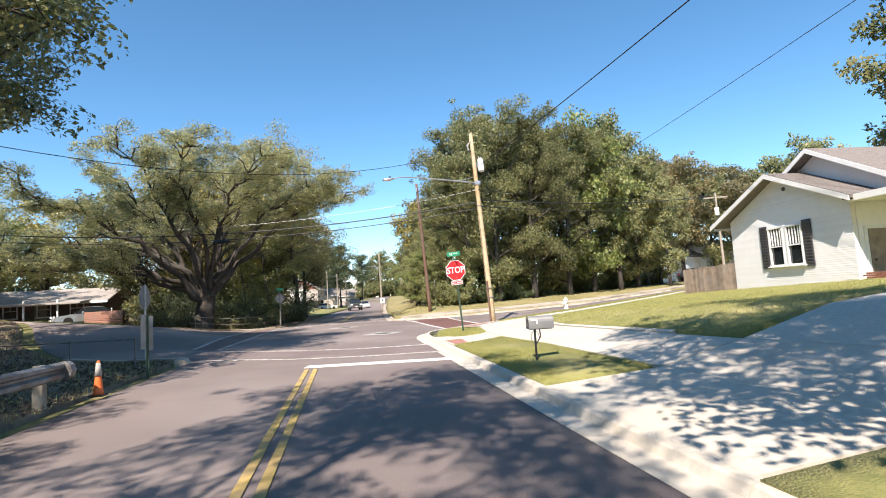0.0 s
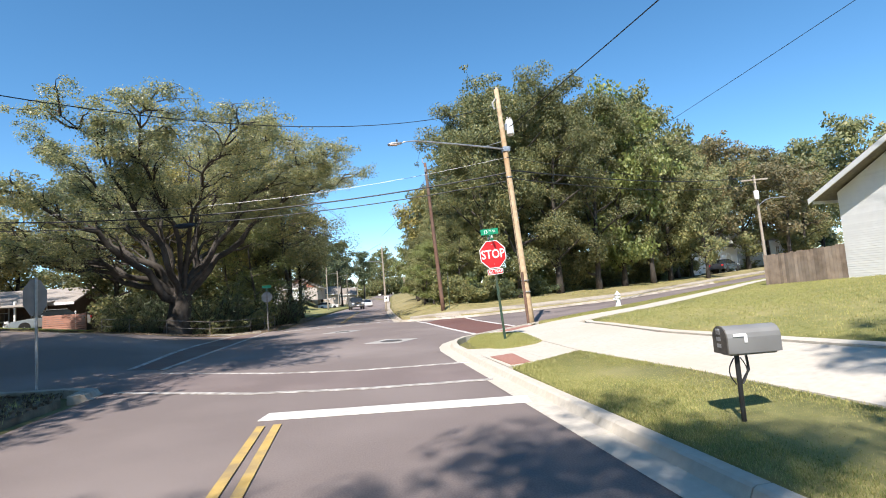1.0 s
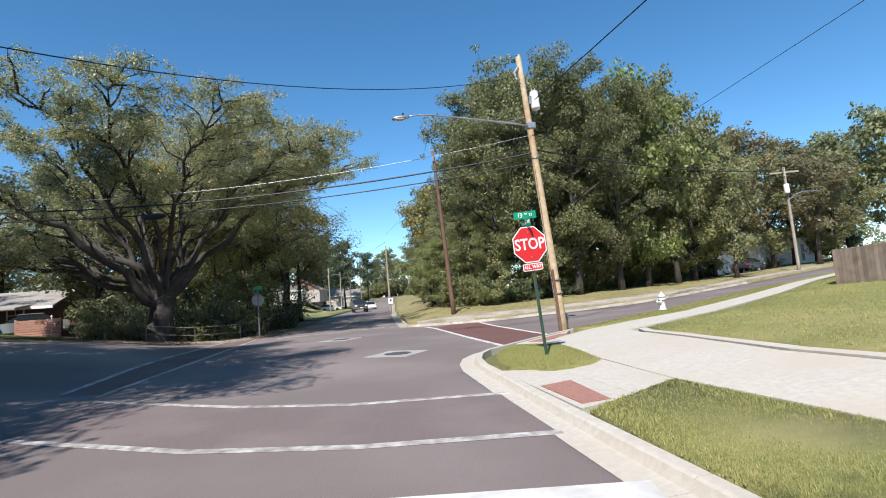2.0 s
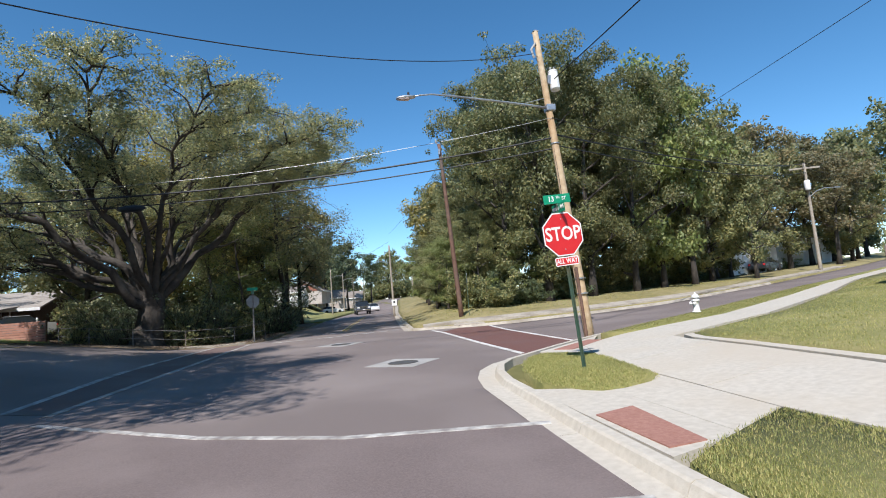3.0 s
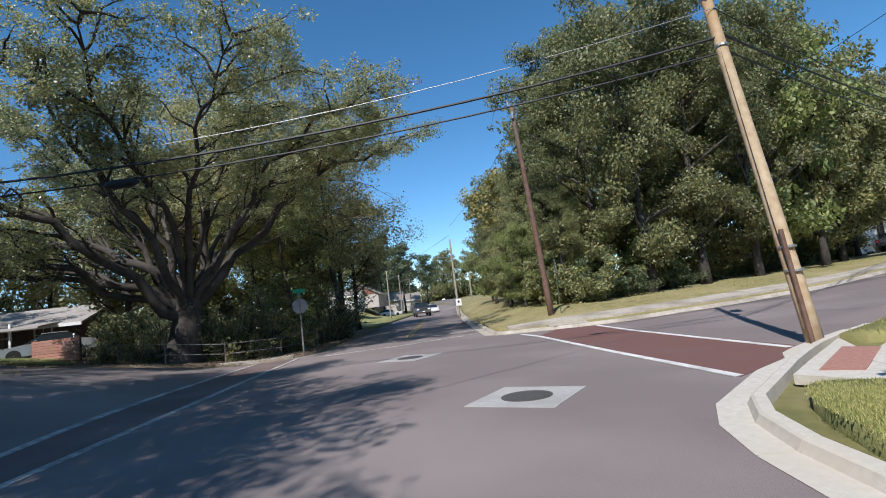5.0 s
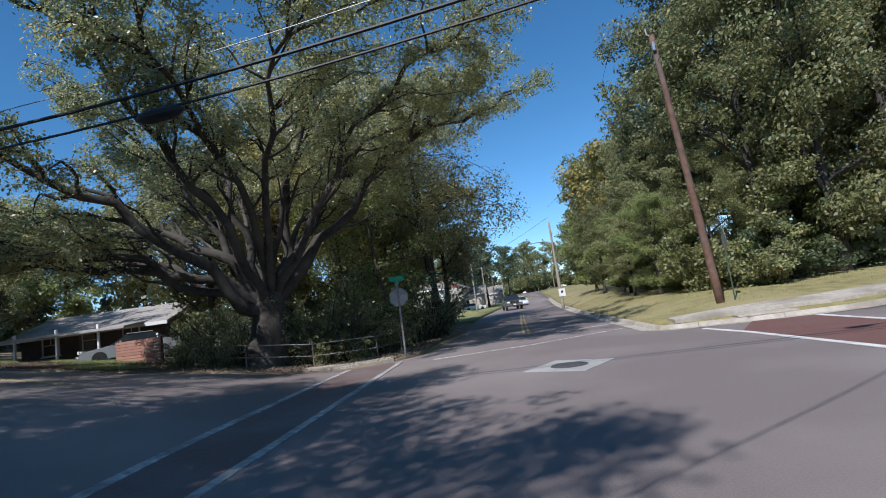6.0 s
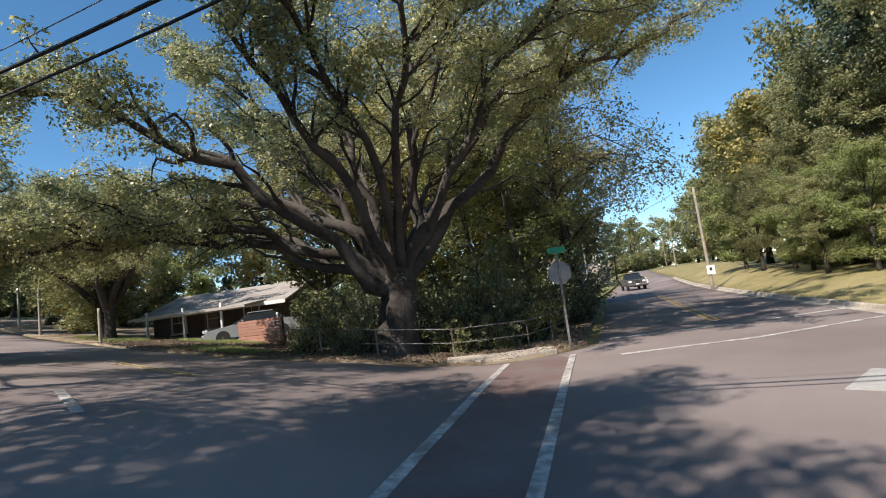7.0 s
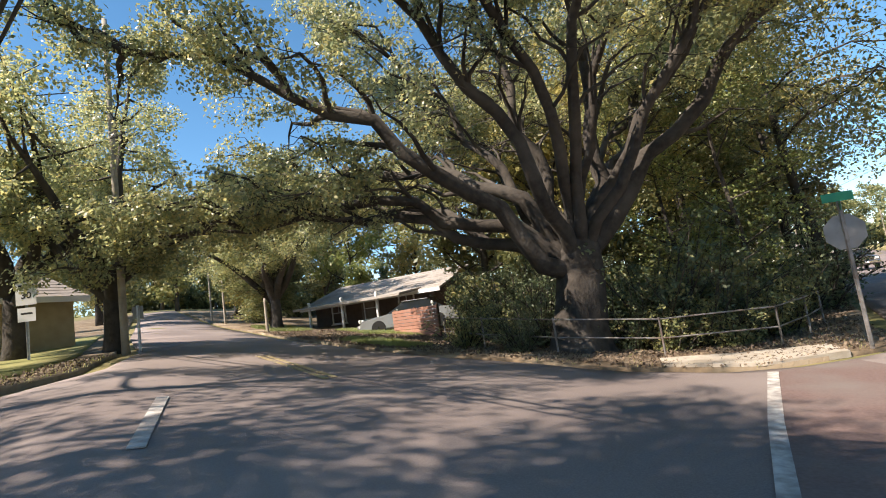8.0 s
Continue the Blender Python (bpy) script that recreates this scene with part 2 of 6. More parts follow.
def ground_z(x, y):
    """Height of the bare land: level crossing, a rise along the street to the west and towards the house in the east."""
    s = (x + 9) * -0.866 + (y - 14) * 0.5
    n = min(8.0, max(-7.0, (x + 9) * 0.5 + (y - 14) * 0.866))
    z = smooth(0, 6, -8.5 - x) * (0.065 * max(0.0, min(s, 120.0)) + 0.02 * max(0.0, min(s, 120.0) - 35) - 0.119 * n * smooth(-2, 11, y))
    sr = (x - 2) * 0.75 + (y - 5) * 0.66
    nr = min(16.0, max(-2.0, (x - 2) * 0.66 - (y - 5) * 0.75))
    if x > -1 and y > 15:                                # the bank beyond the side street
        z += 0.42 * smooth(0.4, 5, (y - along(BANK_FOOT, x)) * 0.9) * smooth(0.3, 3.5, x - along(BANK_SIDE, y))
    return z + smooth(-1, 5, x) * max(0.0, 0.02 * max(0.0, min(sr, 150.0)) + 0.07 * nr)


def part(name, bm, material, parent=None, label="", shade=False):
    """Links a bmesh as one mesh object, under a thing or a part."""
    me = bpy.data.meshes.new(name)
    bm.to_mesh(me)
    bm.free()
    me.materials.append(material)
    if shade:
        me.shade_smooth()
    ob = new(name, me)
    ob.parent = parent
    return tagged(ob, label)


def thing(name, x, y, z, label, category, group="", turn=0.0):
    ob = new(name)
    ob.matrix_basis = pose(x, y, z, 0, 0, turn)
    ob.empty_display_size = 0.2
    return tagged(ob, label, category, group)


def box(bm, x, y, z, dx, dy, dz, bevel=0.0, turn=None):
    """A box by its centre and full sizes."""
    made = bmesh.ops.create_cube(bm, size=1.0, matrix=Matrix.Translation((x, y, z)) @ (turn or Matrix()) @ Matrix.Diagonal((dx, dy, dz, 1)))
    if bevel:
        bmesh.ops.bevel(bm, geom=list({e for v in made["verts"] for e in v.link_edges}), offset=bevel, segments=1, affect="EDGES")
    return bm


def a_box(x, y, z, dx, dy, dz, bevel=0.0, turn=None):
    return box(bmesh.new(), x, y, z, dx, dy, dz, bevel, turn)


def tube(bm, points, radii, sides=8, caps=True):
    """A round bar along points, with a radius at each."""
    rings, pts = [], [Vector(p) for p in points]
    for i, p in enumerate(pts):
        way = (pts[min(i + 1, len(pts) - 1)] - pts[max(i - 1, 0)]).normalized()
        side = way.cross(Vector((0.31, 0.95, 0.05))).normalized()
        up = side.cross(way)
        r = radii[i] if isinstance(radii, (list, tuple)) else radii
        rings.append([bm.verts.new(p + (side * math.cos(a) + up * math.sin(a)) * r) for a in [2 * math.pi * k / sides for k in range(sides)]])
    for lo, hi in zip(rings, rings[1:]):
        for k in range(sides):
            bm.faces.new((lo[k], lo[(k + 1) % sides], hi[(k + 1) % sides], hi[k]))
    if caps:
        bm.faces.new(rings[0][::-1])
        bm.faces.new(rings[-1])
    bmesh.ops.recalc_face_normals(bm, faces=bm.faces)
    return bm


def a_tube(points, radii, sides=8):
    return tube(bmesh.new(), points, radii, sides)


def lathe(profile, sides=16):
    """A turned body from (radius, height) pairs."""
    bm = bmesh.new()
    rings = [[bm.verts.new((r * math.cos(2 * math.pi * k / sides), r * math.sin(2 * math.pi * k / sides), z)) for k in range(sides)] for r, z in profile]
    for lo, hi in zip(rings, rings[1:]):
        for k in range(sides):
            bm.faces.new((lo[k], lo[(k + 1) % sides], hi[(k + 1) % sides], hi[k]))
    bm.faces.new(rings[0][::-1])
    bm.faces.new(rings[-1])
    return bm


def prism(outline, depth, plane="xz"):
    """A flat plate with the given outline, depth thick."""
    bm = bmesh.new()
    put = {"xz": lambda a, b, d: (a, d, b), "yz": lambda a, b, d: (d, a, b), "xy": lambda a, b, d: (a, b, d)}[plane]
    f = [bm.verts.new(put(a, b, -depth / 2)) for a, b in outline]
    k = [bm.verts.new(put(a, b, depth / 2)) for a, b in outline]
    bm.faces.new(f)
    bm.faces.new(k[::-1])
    for i in range(len(f)):
        j = (i + 1) % len(f)
        bm.faces.new((f[i], k[i], k[j], f[j]))
    bmesh.ops.recalc_face_normals(bm, faces=bm.faces)
    return bm


def inside(x, y, poly):
    hit = False
    for (x1, y1), (x2, y2) in zip(poly, poly[1:] + poly[:1]):
        if (y1 > y) != (y2 > y) and x < (x2 - x1) * (y - y1) / (y2 - y1) + x1:
            hit = not hit
    return hit


def dense(line, step, closed=False):
    """A polyline with points no further apart than step."""
    out = []
    ends = line[1:] + (line[:1] if closed else [])
    for a, b in zip(line, ends):
        n = max(1, int(math.dist(a, b) / step))
        out += [(a[0] + (b[0] - a[0]) * i / n, a[1] + (b[1] - a[1]) * i / n) for i in range(n)]
    return out if closed else out + [line[-1]]


def round_line(line, times=2):
    """Corner cutting: a smooth open line."""
    for _ in range(times):
        out = [line[0]]
        for a, b in zip(line, line[1:]):
            out += [(a[0] * 0.75 + b[0] * 0.25, a[1] * 0.75 + b[1] * 0.25), (a[0] * 0.25 + b[0] * 0.75, a[1] * 0.25 + b[1] * 0.75)]
        line = out + [line[-1]]
    return line


def patch(outline, step, lift, skirt=0.0, rough=0.0, edge=None, fine_box=None):
    """A sheet with that outline, lying lift above the land, with a skirt down its rim."""
    rim = dense(outline, edge or step, True)
    pts = [Vector(p) for p in rim]
    xs, ys = [p[0] for p in rim], [p[1] for p in rim]
    x = min(xs) + step / 2
    if fine_box:
        fx = fine_box[0]
        while fx < fine_box[1]:
            fy = fine_box[2]
            while fy < fine_box[3]:
                if inside(fx, fy, rim):
                    pts.append(Vector((fx, fy)))
                fy += 0.55
            fx += 0.55
    while x < max(xs):
        y = min(ys) + step / 2
        while y < max(ys):
            if fine_box and fine_box[0] - 0.4 < x < fine_box[1] + 0.2 and fine_box[2] - 0.4 < y < fine_box[3] + 0.2:
                pass
            elif inside(x, y, rim):
                pts.append(Vector((x + random.uniform(-0.2, 0.2) * step, y + random.uniform(-0.2, 0.2) * step)))
            y += step
        x += step
    n = len(rim)
    vs, es, fs, *_ = geometry.delaunay_2d_cdt(pts, [(i, (i + 1) % n) for i in range(n)], [], 1, 1e-4)
    bm = bmesh.new()
    bv = [bm.verts.new((v.x, v.y, ground_z(v.x, v.y) + lift + (rough * noise.noise((v.x * 0.8, v.y * 0.8, 3)) if rough else 0))) for v in vs]
    for f in fs:
        bm.faces.new([bv[i] for i in f])
    bmesh.ops.recalc_face_normals(bm, faces=bm.faces)
    if sum(f.normal.z for f in bm.faces) < 0:
        bmesh.ops.reverse_faces(bm, faces=bm.faces)
    if skirt:
        rim_edges = [e for e in bm.edges if e.is_boundary]
        down = bmesh.ops.extrude_edge_only(bm, edges=rim_edges)
        for v in down["geom"]:
            if isinstance(v, bmesh.types.BMVert):
                v.co.z -= skirt
    return bm


def stripe(line, width, lift, material, name, parent=None, thick=0.012):
    """A painted line or a strip of paving that follows the land."""
    bm = bmesh.new()
    line = dense(line, 0.4)
    rows = []
    for i, p in enumerate(line):
        a, b = line[max(0, i - 1)], line[min(len(line) - 1, i + 1)]
        d = Vector((b[0] - a[0], b[1] - a[1])).normalized()
        nx, ny = -d.y * width / 2, d.x * width / 2
        rows.append([bm.verts.new((p[0] + s * nx, p[1] + s * ny, ground_z(p[0] + s * nx, p[1] + s * ny) + lift - dz)) for s, dz in ((-1, thick), (-1, 0), (1, 0), (1, thick))])
    for a, b in zip(rows, rows[1:]):
        for k in range(3):
            bm.faces.new((a[k], a[k + 1], b[k + 1], b[k]))
    bm.faces.new(rows[0])
    bm.faces.new(rows[-1][::-1])
    bmesh.ops.recalc_face_normals(bm, faces=bm.faces)
    return part(name, bm, material, parent)


def words(text, size, material, m, parent, name="lettering", depth=0.003, squeeze=1.0):
    """Raised letters; m puts them, lying in x and y, where they stand."""
    cu = bpy.data.curves.new(name, "FONT")
    cu.body, cu.size, cu.extrude, cu.align_x, cu.align_y, cu.resolution_u = text, size, depth, "CENTER", "CENTER", 3
    cu.offset = size * 0.018
    tmp = new("tmp", cu)
    me = bpy.data.meshes.new_from_object(tmp.evaluated_get(bpy.context.evaluated_depsgraph_get()))
    bpy.data.objects.remove(tmp)
    me.transform(m @ Matrix.Diagonal((squeeze, 1, 1, 1)))
    me.materials.clear()
    me.materials.append(material)
    ob = new(name, me)
    ob.parent = parent
    return ob


# ---- land and roads ----
def land_sheet():
    """One sheet to the horizon, fine near the crossing."""
    def ticks(mid, near, step, far):
        t, d, out = 0.0, step, [0.0]
        while t < far:
            if t > near:
                d *= 1.35
            t += d
            out.append(t)
        return [mid - v for v in out[:0:-1]] + [mid + v for v in out]
    xs, ys = ticks(-2, 46, 1.0, 1800), ticks(14, 50, 1.0, 1800)
    bm = bmesh.new()
    grid = [[bm.verts.new((x, y, ground_z(x, y) - 0.05 + 0.03 * noise.noise((x * 0.4, y * 0.4, 0)))) for x in xs] for y in ys]
    for a, b in zip(grid, grid[1:]):
        for i in range(len(xs) - 1):
            bm.faces.new((a[i], a[i + 1], b[i + 1], b[i]))
    return part("ground", bm, M["grass_ground"], shade=True)


tagged(land_sheet(), "dry patchy grass land around the crossing", "ground", kind="structure")

# edges of the carriageway, corner by corner
KERB_SE = [(-1.75, -60), (-1.62, -12), (-1.5, -3)] + round_line([(-1.45, -1.5), (-1.4, 0.6), (-0.9, 2.3), (0.2, 3.35), (1.4, 4.5), (2.7, 5.55), (4.2, 6.2)], 1) + [(9.5, 8.75), (17.8, 13.3), (36, 22.6), (75, 42)]
KERB_NE = [(75, 52), (45, 33.5), (25, 23), (13.7, 18.2), (8, 16.5), (3.7, 15.85), (1.5, 16.2), (0.0, 16.65)] + round_line([(-0.6, 16.8), (-1.05, 17.1), (-1.0, 18.2)], 1) + [(-0.85, 21), (-0.3, 31), (1.0, 50), (3.2, 75), (8, 130), (16, 200)]
EDGE_NW = [(9, 201), (1, 131), (-4, 76), (-6.3, 50), (-7.3, 32), (-7.9, 22)] + round_line([(-8.0, 19.4), (-8.7, 18.3), (-10.2, 17.4), (-13, 17.1)], 1) + [(-17, 17.5), (-20, 18.5), (-25, 20.4), (-32, 24.0), (-47, 31.6), (-90, 54.5)]
EDGE_SW = [(-88, 48), (-45.5, 25.6), (-33, 19.0), (-24, 14.7), (-21.2, 12.6)] + round_line([(-19.2, 9.5), (-16.5, 4.6), (-13.6, 1.0), (-11.2, -0.6), (-9.2, -1.2), (-8.95, -2.6)], 1) + [(-8.85, -12), (-8.9, -60)]
road = part("road", patch(KERB_SE + KERB_NE + EDGE_NW + EDGE_SW, 2.0, 0.0, 0.05, 0.0, 1.0, (-24, 4, -7, 22)), M["asphalt"], shade=True)
tagged(road, "worn grey-brown asphalt crossing of two streets", "road", kind="structure")

# red crossing fields and their white lines
def field(name, outline, material, lift, parent=road, step=0.5):
    return part(name, patch(outline, step, lift, lift), material, parent)


field("crossing_field", [(-8.75, -1.75), (-5.8, -3.6), (-3.9, -4.28), (-1.62, -4.72), (-1.55, -2.5), (-3.94, -2.05), (-5.77, -1.2), (-8.85, 1.0)], M["asphalt_tinted"], 0.008)
field("crossing_field", [(0.25, 4.0), (2.1, 5.2), (2.6, 5.75), (2.45, 12.3), (2.6, 15.7), (1.2, 16.15), (0.0, 14.2)], M["brick_red"], 0.010)
field("crossing_field", [(-9.0, 2.0), (-8.8, 11.0), (-8.7, 17.0), (-9.1, 17.9), (-10.0, 17.4), (-10.25, 17.2), (-10.3, 11.5), (-10.05, 2.4)], M["brick_worn"], 0.010)
for line, w in (([(-8.7, -1.8), (-5.8, -3.64), (-3.9, -4.33), (-1.75, -4.75)], 0.13), ([(-8.8, 1.05), (-5.77, -1.15), (-3.94, -2.01), (-1.62, -2.45)], 0.12), ([(-5.3, -5.75), (-1.75, -6.5)], 0.42),
                ([(0.25, 4.05), (0.1, 8), (0.0, 14.0), (-0.2, 15.8)], 0.15), ([(2.4, 5.8), (2.4, 12.2), (2.6, 15.6)], 0.15),
                ([(-9.05, 1.8), (-8.9, 8.0), (-8.77, 14.3), (-8.68, 17.6)], 0.15), ([(-10.05, 2.4), (-10.2, 8.0), (-10.28, 14), (-10.25, 17.2)], 0.15),
                ([(-7.6, 16.9), (-4.6, 17.55), (-1.4, 19.1)], 0.14), ([(-7.7, 20.2), (-4.3, 20.7), (-1.0, 21.8)], 0.14),
                ([(-16.7, 11.2), (-14.6, 9.8)], 0.14)):
    stripe(line, w, 0.017, M["paint_worn" if line[0][0] < -7 else "paint"], "road_line", road)
for dx in (-0.1, 0.1):
    stripe([(-5.2 + dx, -24), (-5.15 + dx, -6.3)], 0.1, 0.017, M["yellow"], "centre_line", road)
    stripe([(-16.2, 13.6 + dx), (-18.0, 14.5 + dx), (-20.5, 15.7 + dx)], 0.1, 0.017, M["yellow_worn"], "centre_line", road)
    stripe([(-4.4 + dx, 22.4), (-3.9 + dx, 31), (-2.6 + dx, 50)], 0.1, 0.017, M["yellow"], "centre_line", road)

# manholes set in concrete pads
for mx, my, mr in ((-4.35, 12.3, 0.33), (-2.65, 4.6, 0.33)):
    cover = thing("manhole", mx, my, ground_z(mx, my), "round iron manhole cover in a pale concrete pad", "manhole", "manholes")
    part("pad", prism([(-0.95, -0.15), (0.15, -0.95), (0.95, 0.15), (-0.15, 0.95)], 0.016, "xy"), M["pad"], cover)
    lid = part("lid", lathe([(mr, 0.008), (mr, 0.017), (mr - 0.03, 0.021), (mr - 0.04, 0.016), (0.02, 0.017)], 28), M["iron"], cover)
    part("rim", lathe([(mr + 0.05, 0.0), (mr + 0.05, 0.0145), (mr + 0.005, 0.0145), (mr + 0.005, 0.0)], 28), M["iron"], cover)


def kerb_run(line, name, label, lift=0.12, width=0.16, gutter=0.34, material=None):
    """A kerb with its gutter, cast in pieces about three metres long."""
    top = new(name)
    tagged(top, label, "kerb", kind="structure")
    line = dense(line, 0.45)
    k = 0
    while k < len(line) - 1:
        run = line[k:k + 5]
        bm = bmesh.new()
        rows = []
        for i, p in enumerate(run):
            j = k + i
            a, b = line[max(0, j - 1)], line[min(len(line) - 1, j + 1)]
            d = Vector((b[0] - a[0], b[1] - a[1])).normalized()
            n = Vector((d.y, -d.x))                    # away from the carriageway
            rows.append([])
            for off, z in ((-gutter, 0.006), (-0.03, 0.014), (0.0, lift - 0.05), (0.015, lift - 0.018), (0.045, lift), (width, lift), (width + 0.005, -0.1)):
                q = Vector(p) + n * off
                end = 0.006 if i == 0 else -0.006 if i == len(run) - 1 else 0
                rows[-1].append(bm.verts.new((q.x + d.x * end, q.y + d.y * end, ground_z(p[0], p[1]) + z)))
        for a, b in zip(rows, rows[1:]):
            for c in range(6):
                bm.faces.new((a[c], a[c + 1], b[c + 1], b[c]))
        bm.faces.new(rows[0][::-1])
        bm.faces.new(rows[-1])
        bmesh.ops.recalc_face_normals(bm, faces=bm.faces)
        part("kerb_stone", bm, material or M["concrete"], top)
        k += 4
    return top


SE_NEAR = [p for p in KERB_SE if p[1] > -30 and p[0] < 5]
kerb_run([(-1.7, -30)] + [p for p in SE_NEAR], "kerb_1", "pale cast concrete kerb and gutter round the corner lawn")
NE_NEAR = [p for p in KERB_NE if p[0] < 26 and p[1] < 80]
kerb_run(NE_NEAR, "kerb_2", "old pale concrete kerb along the grassy bank", material=M["concrete_old"])
kerb_run([(-13.4, 0.7), (-11.2, -0.75), (-9.7, -1.15), (-9.1, -1.6), (-8.98, -2.4)], "kerb_3", "low weathered concrete kerb at the shaded corner", 0.12, 0.3, 0.1, M["concrete_old"])

# pavements of the near corner, slab by slab
pavement = new("pavement")
tagged(pavement, "pale concrete pavement round the corner lawn", "pavement", kind="structure")


def slabs(left, right, parent, lift, step=1.5, material=None):
    """Slabs between two lines with the same number of points."""
    L, R = [], []
    for (a, b), (c, d) in zip(zip(left, left[1:]), zip(right, right[1:])):
        n = max(1, round(max(math.dist(a, b), math.dist(c, d)) / step))
        for i in range(n):
            L.append((a[0] + (b[0] - a[0]) * i / n, a[1] + (b[1] - a[1]) * i / n))
            R.append((c[0] + (d[0] - c[0]) * i / n, c[1] + (d[1] - c[1]) * i / n))
    L.append(left[-1])
    R.append(right[-1])
    for i in range(len(L) - 1):
        mid = Vector(((L[i][0] + R[i + 1][0]) / 2, (L[i][1] + R[i + 1][1]) / 2))
        bm = bmesh.new()
        top = []
        for p in (L[i], R[i], R[i + 1], L[i + 1]):
            q = Vector(p) + (mid - Vector(p)).normalized() * 0.004
            top.append(bm.verts.new((q.x, q.y, ground_z(q.x, q.y) + lift + random.uniform(-0.003, 0.003))))
        low = [bm.verts.new(v.co - Vector((0, 0, 0.12))) for v in top]
        bm.faces.new(top)
        for a in range(4):
            bm.faces.new((top[a], low[a], low[(a + 1) % 4], top[(a + 1) % 4]))
        bmesh.ops.recalc_face_normals(bm, faces=bm.faces)
        part("slab", bm, material or M["concrete"], parent)


slabs([(0.5, -11.5), (0.55, -7), (0.44, -3.55), (0.62, -1.0), (0.95, 1.4), (1.6, 3.5)], [(2.0, -11.5), (2.1, -7), (2.25, -3.5), (2.75, -0.5), (3.05, 1.5), (3.3, 2.4)], pavement, 0.12)
slabs([(1.6, 3.5), (3.3, 4.6), (7, 5.4), (12, 8.3), (18.3, 12.4), (36, 21.6)], [(3.3, 2.4), (3.9, 2.6), (7, 3.7), (12.5, 7.0), (18.9, 11.6), (36.6, 20.6)], pavement, 0.12)
slabs([(-1.3, -4.3), (-0.4, -4.0), (0.43, -3.55)], [(-1.3, -1.0), (-0.4, -1.5), (0.6, -1.05)], pavement, 0.115, 1.1)      # link to the road
slabs([(0.4, 3.2), (1.2, 3.9), (2.9, 5.3)], [(0.8, 2.2), (1.15, 2.1), (1.6, 3.45)], pavement, 0.115, 1.2)
slabs([(-1.5, -15.5), (0.4, -15.5), (2.0, -15.4), (10, -14.6)], [(-1.5, -11.55), (0.5, -11.55), (2.0, -11.5), (10, -10.6)], pavement, 0.12, 2.0)   # drive to the house
part("ramp_pad", patch([(-1.22, -2.8), (-0.68, -2.62), (-0.8, -4.05), (-1.2, -4.1)], 0.5, 0.128, 0.02), M["ramp_red"], pavement, "red ribbed kerb ramp pad")
part("ramp_pad", patch([(0.75, 3.2), (1.05, 2.85), (2.35, 3.95), (2.2, 4.45)], 0.5, 0.128, 0.02), M["ramp_red"], pavement, "red ribbed kerb ramp pad")
# rim along the lawn
slabs([(2.22, -9.5), (2.3, -7), (2.45, -3.6), (2.95, -0.5), (3.25, 1.3), (3.5, 2.0)], [(2.08, -9.5), (2.14, -7), (2.28, -3.6), (2.78, -0.5), (3.08, 1.4), (3.36, 2.12)], pavement, 0.143, 2.5)

lawns = []
for outline, nm, lb in (
        (round_line([(-1.0, -0.6), (-0.8, -1.4), (-0.45, -1.72), (0.5, -1.45), (0.66, -0.5), (0.85, 0.6), (0.98, 1.5), (0.85, 2.15), (0.2, 2.7), (-0.35, 2.0), (-0.85, 0.7)], 1), "lawn_1", "small grass island round the stop sign"),
        ([(-1.3, -4.5), (-0.85, -4.2), (0.38, -3.62), (0.48, -7), (0.4, -11.4), (-1.42, -11.4)], "lawn_2", "strip of dry mown grass beside the kerb"),
        ([(2.2, -9.5), (2.32, -7), (2.47, -3.6), (2.97, -0.5), (3.27, 1.2), (3.6, 2.1), (7.2, 3.4), (12.6, 6.8), (19, 11.4), (36.6, 20.4), (60, 20), (40, -9.4), (10.1, -10.4), (2.1, -11.3)], "lawn_3", "dry sunlit front lawn of the white house"),
        ([(3.1, 5.5), (3.5, 4.75), (7, 5.5), (12, 8.4), (18.2, 12.5), (36, 21.8), (35.6, 22.2), (17.6, 13.0), (9.4, 8.45), (4.4, 6.05)], "lawn_4", "narrow grass strip round the hydrant"),
        ([(-1.55, -15.6), (10, -14.8), (40, -13), (40, -60), (-1.65, -60)], "lawn_5", "dry mown grass beside the drive")):
    lawns.append(outline)
    tagged(part(nm, patch(outline, 0.7 if len(outline) > 6 and nm in ("lawn_1", "lawn_2", "lawn_4") else 1.6, 0.135, 0.25, 0.02), M["lawn"], shade=True), lb, "lawn", kind="structure")
bank_outline = [(0.3, 16.95), (1.5, 16.5), (3.7, 16.1), (8, 16.8), (13.7, 18.5), (25, 23.3), (45, 33.8), (75, 52.4), (80, 90), (20, 140), (8.6, 130), (3.7, 75), (1.4, 50), (0.1, 31), (-0.5, 21), (-0.6, 17.6)]
tagged(part("bank", patch(bank_outline, 2.0, 0.12, 0.25, 0.05), M["bank"], shade=True), "sunlit bank of dry grass below the woods", "verge", kind="structure")
slabs([(-0.3, 18.2), (1.2, 18.5), (3.6, 18.0), (8, 18.5), (14, 20.3), (25, 25.1), (42, 33.7)], [(-0.4, 17.3), (1.0, 17.3), (3.7, 16.8), (8, 17.2), (13.9, 19.0), (25, 23.7), (42, 32.3)], new("pavement_2"), 0.22, 1.5, M["concrete_old"])
tagged(scene.objects["pavement_2"], "broken old concrete pavement on the bank", "pavement", kind="structure")
litter_outline = [(-8.3, 22), (-8.3, 19.2), (-9.0, 18.6), (-10.4, 17.7), (-13, 17.4), (-17, 17.8), (-20, 18.8), (-25, 20.8), (-32, 24.4), (-47, 32.0), (-90, 55), (-60, 100), (-26, 62), (-13, 46), (-7.2, 42), (-7.6, 32)]
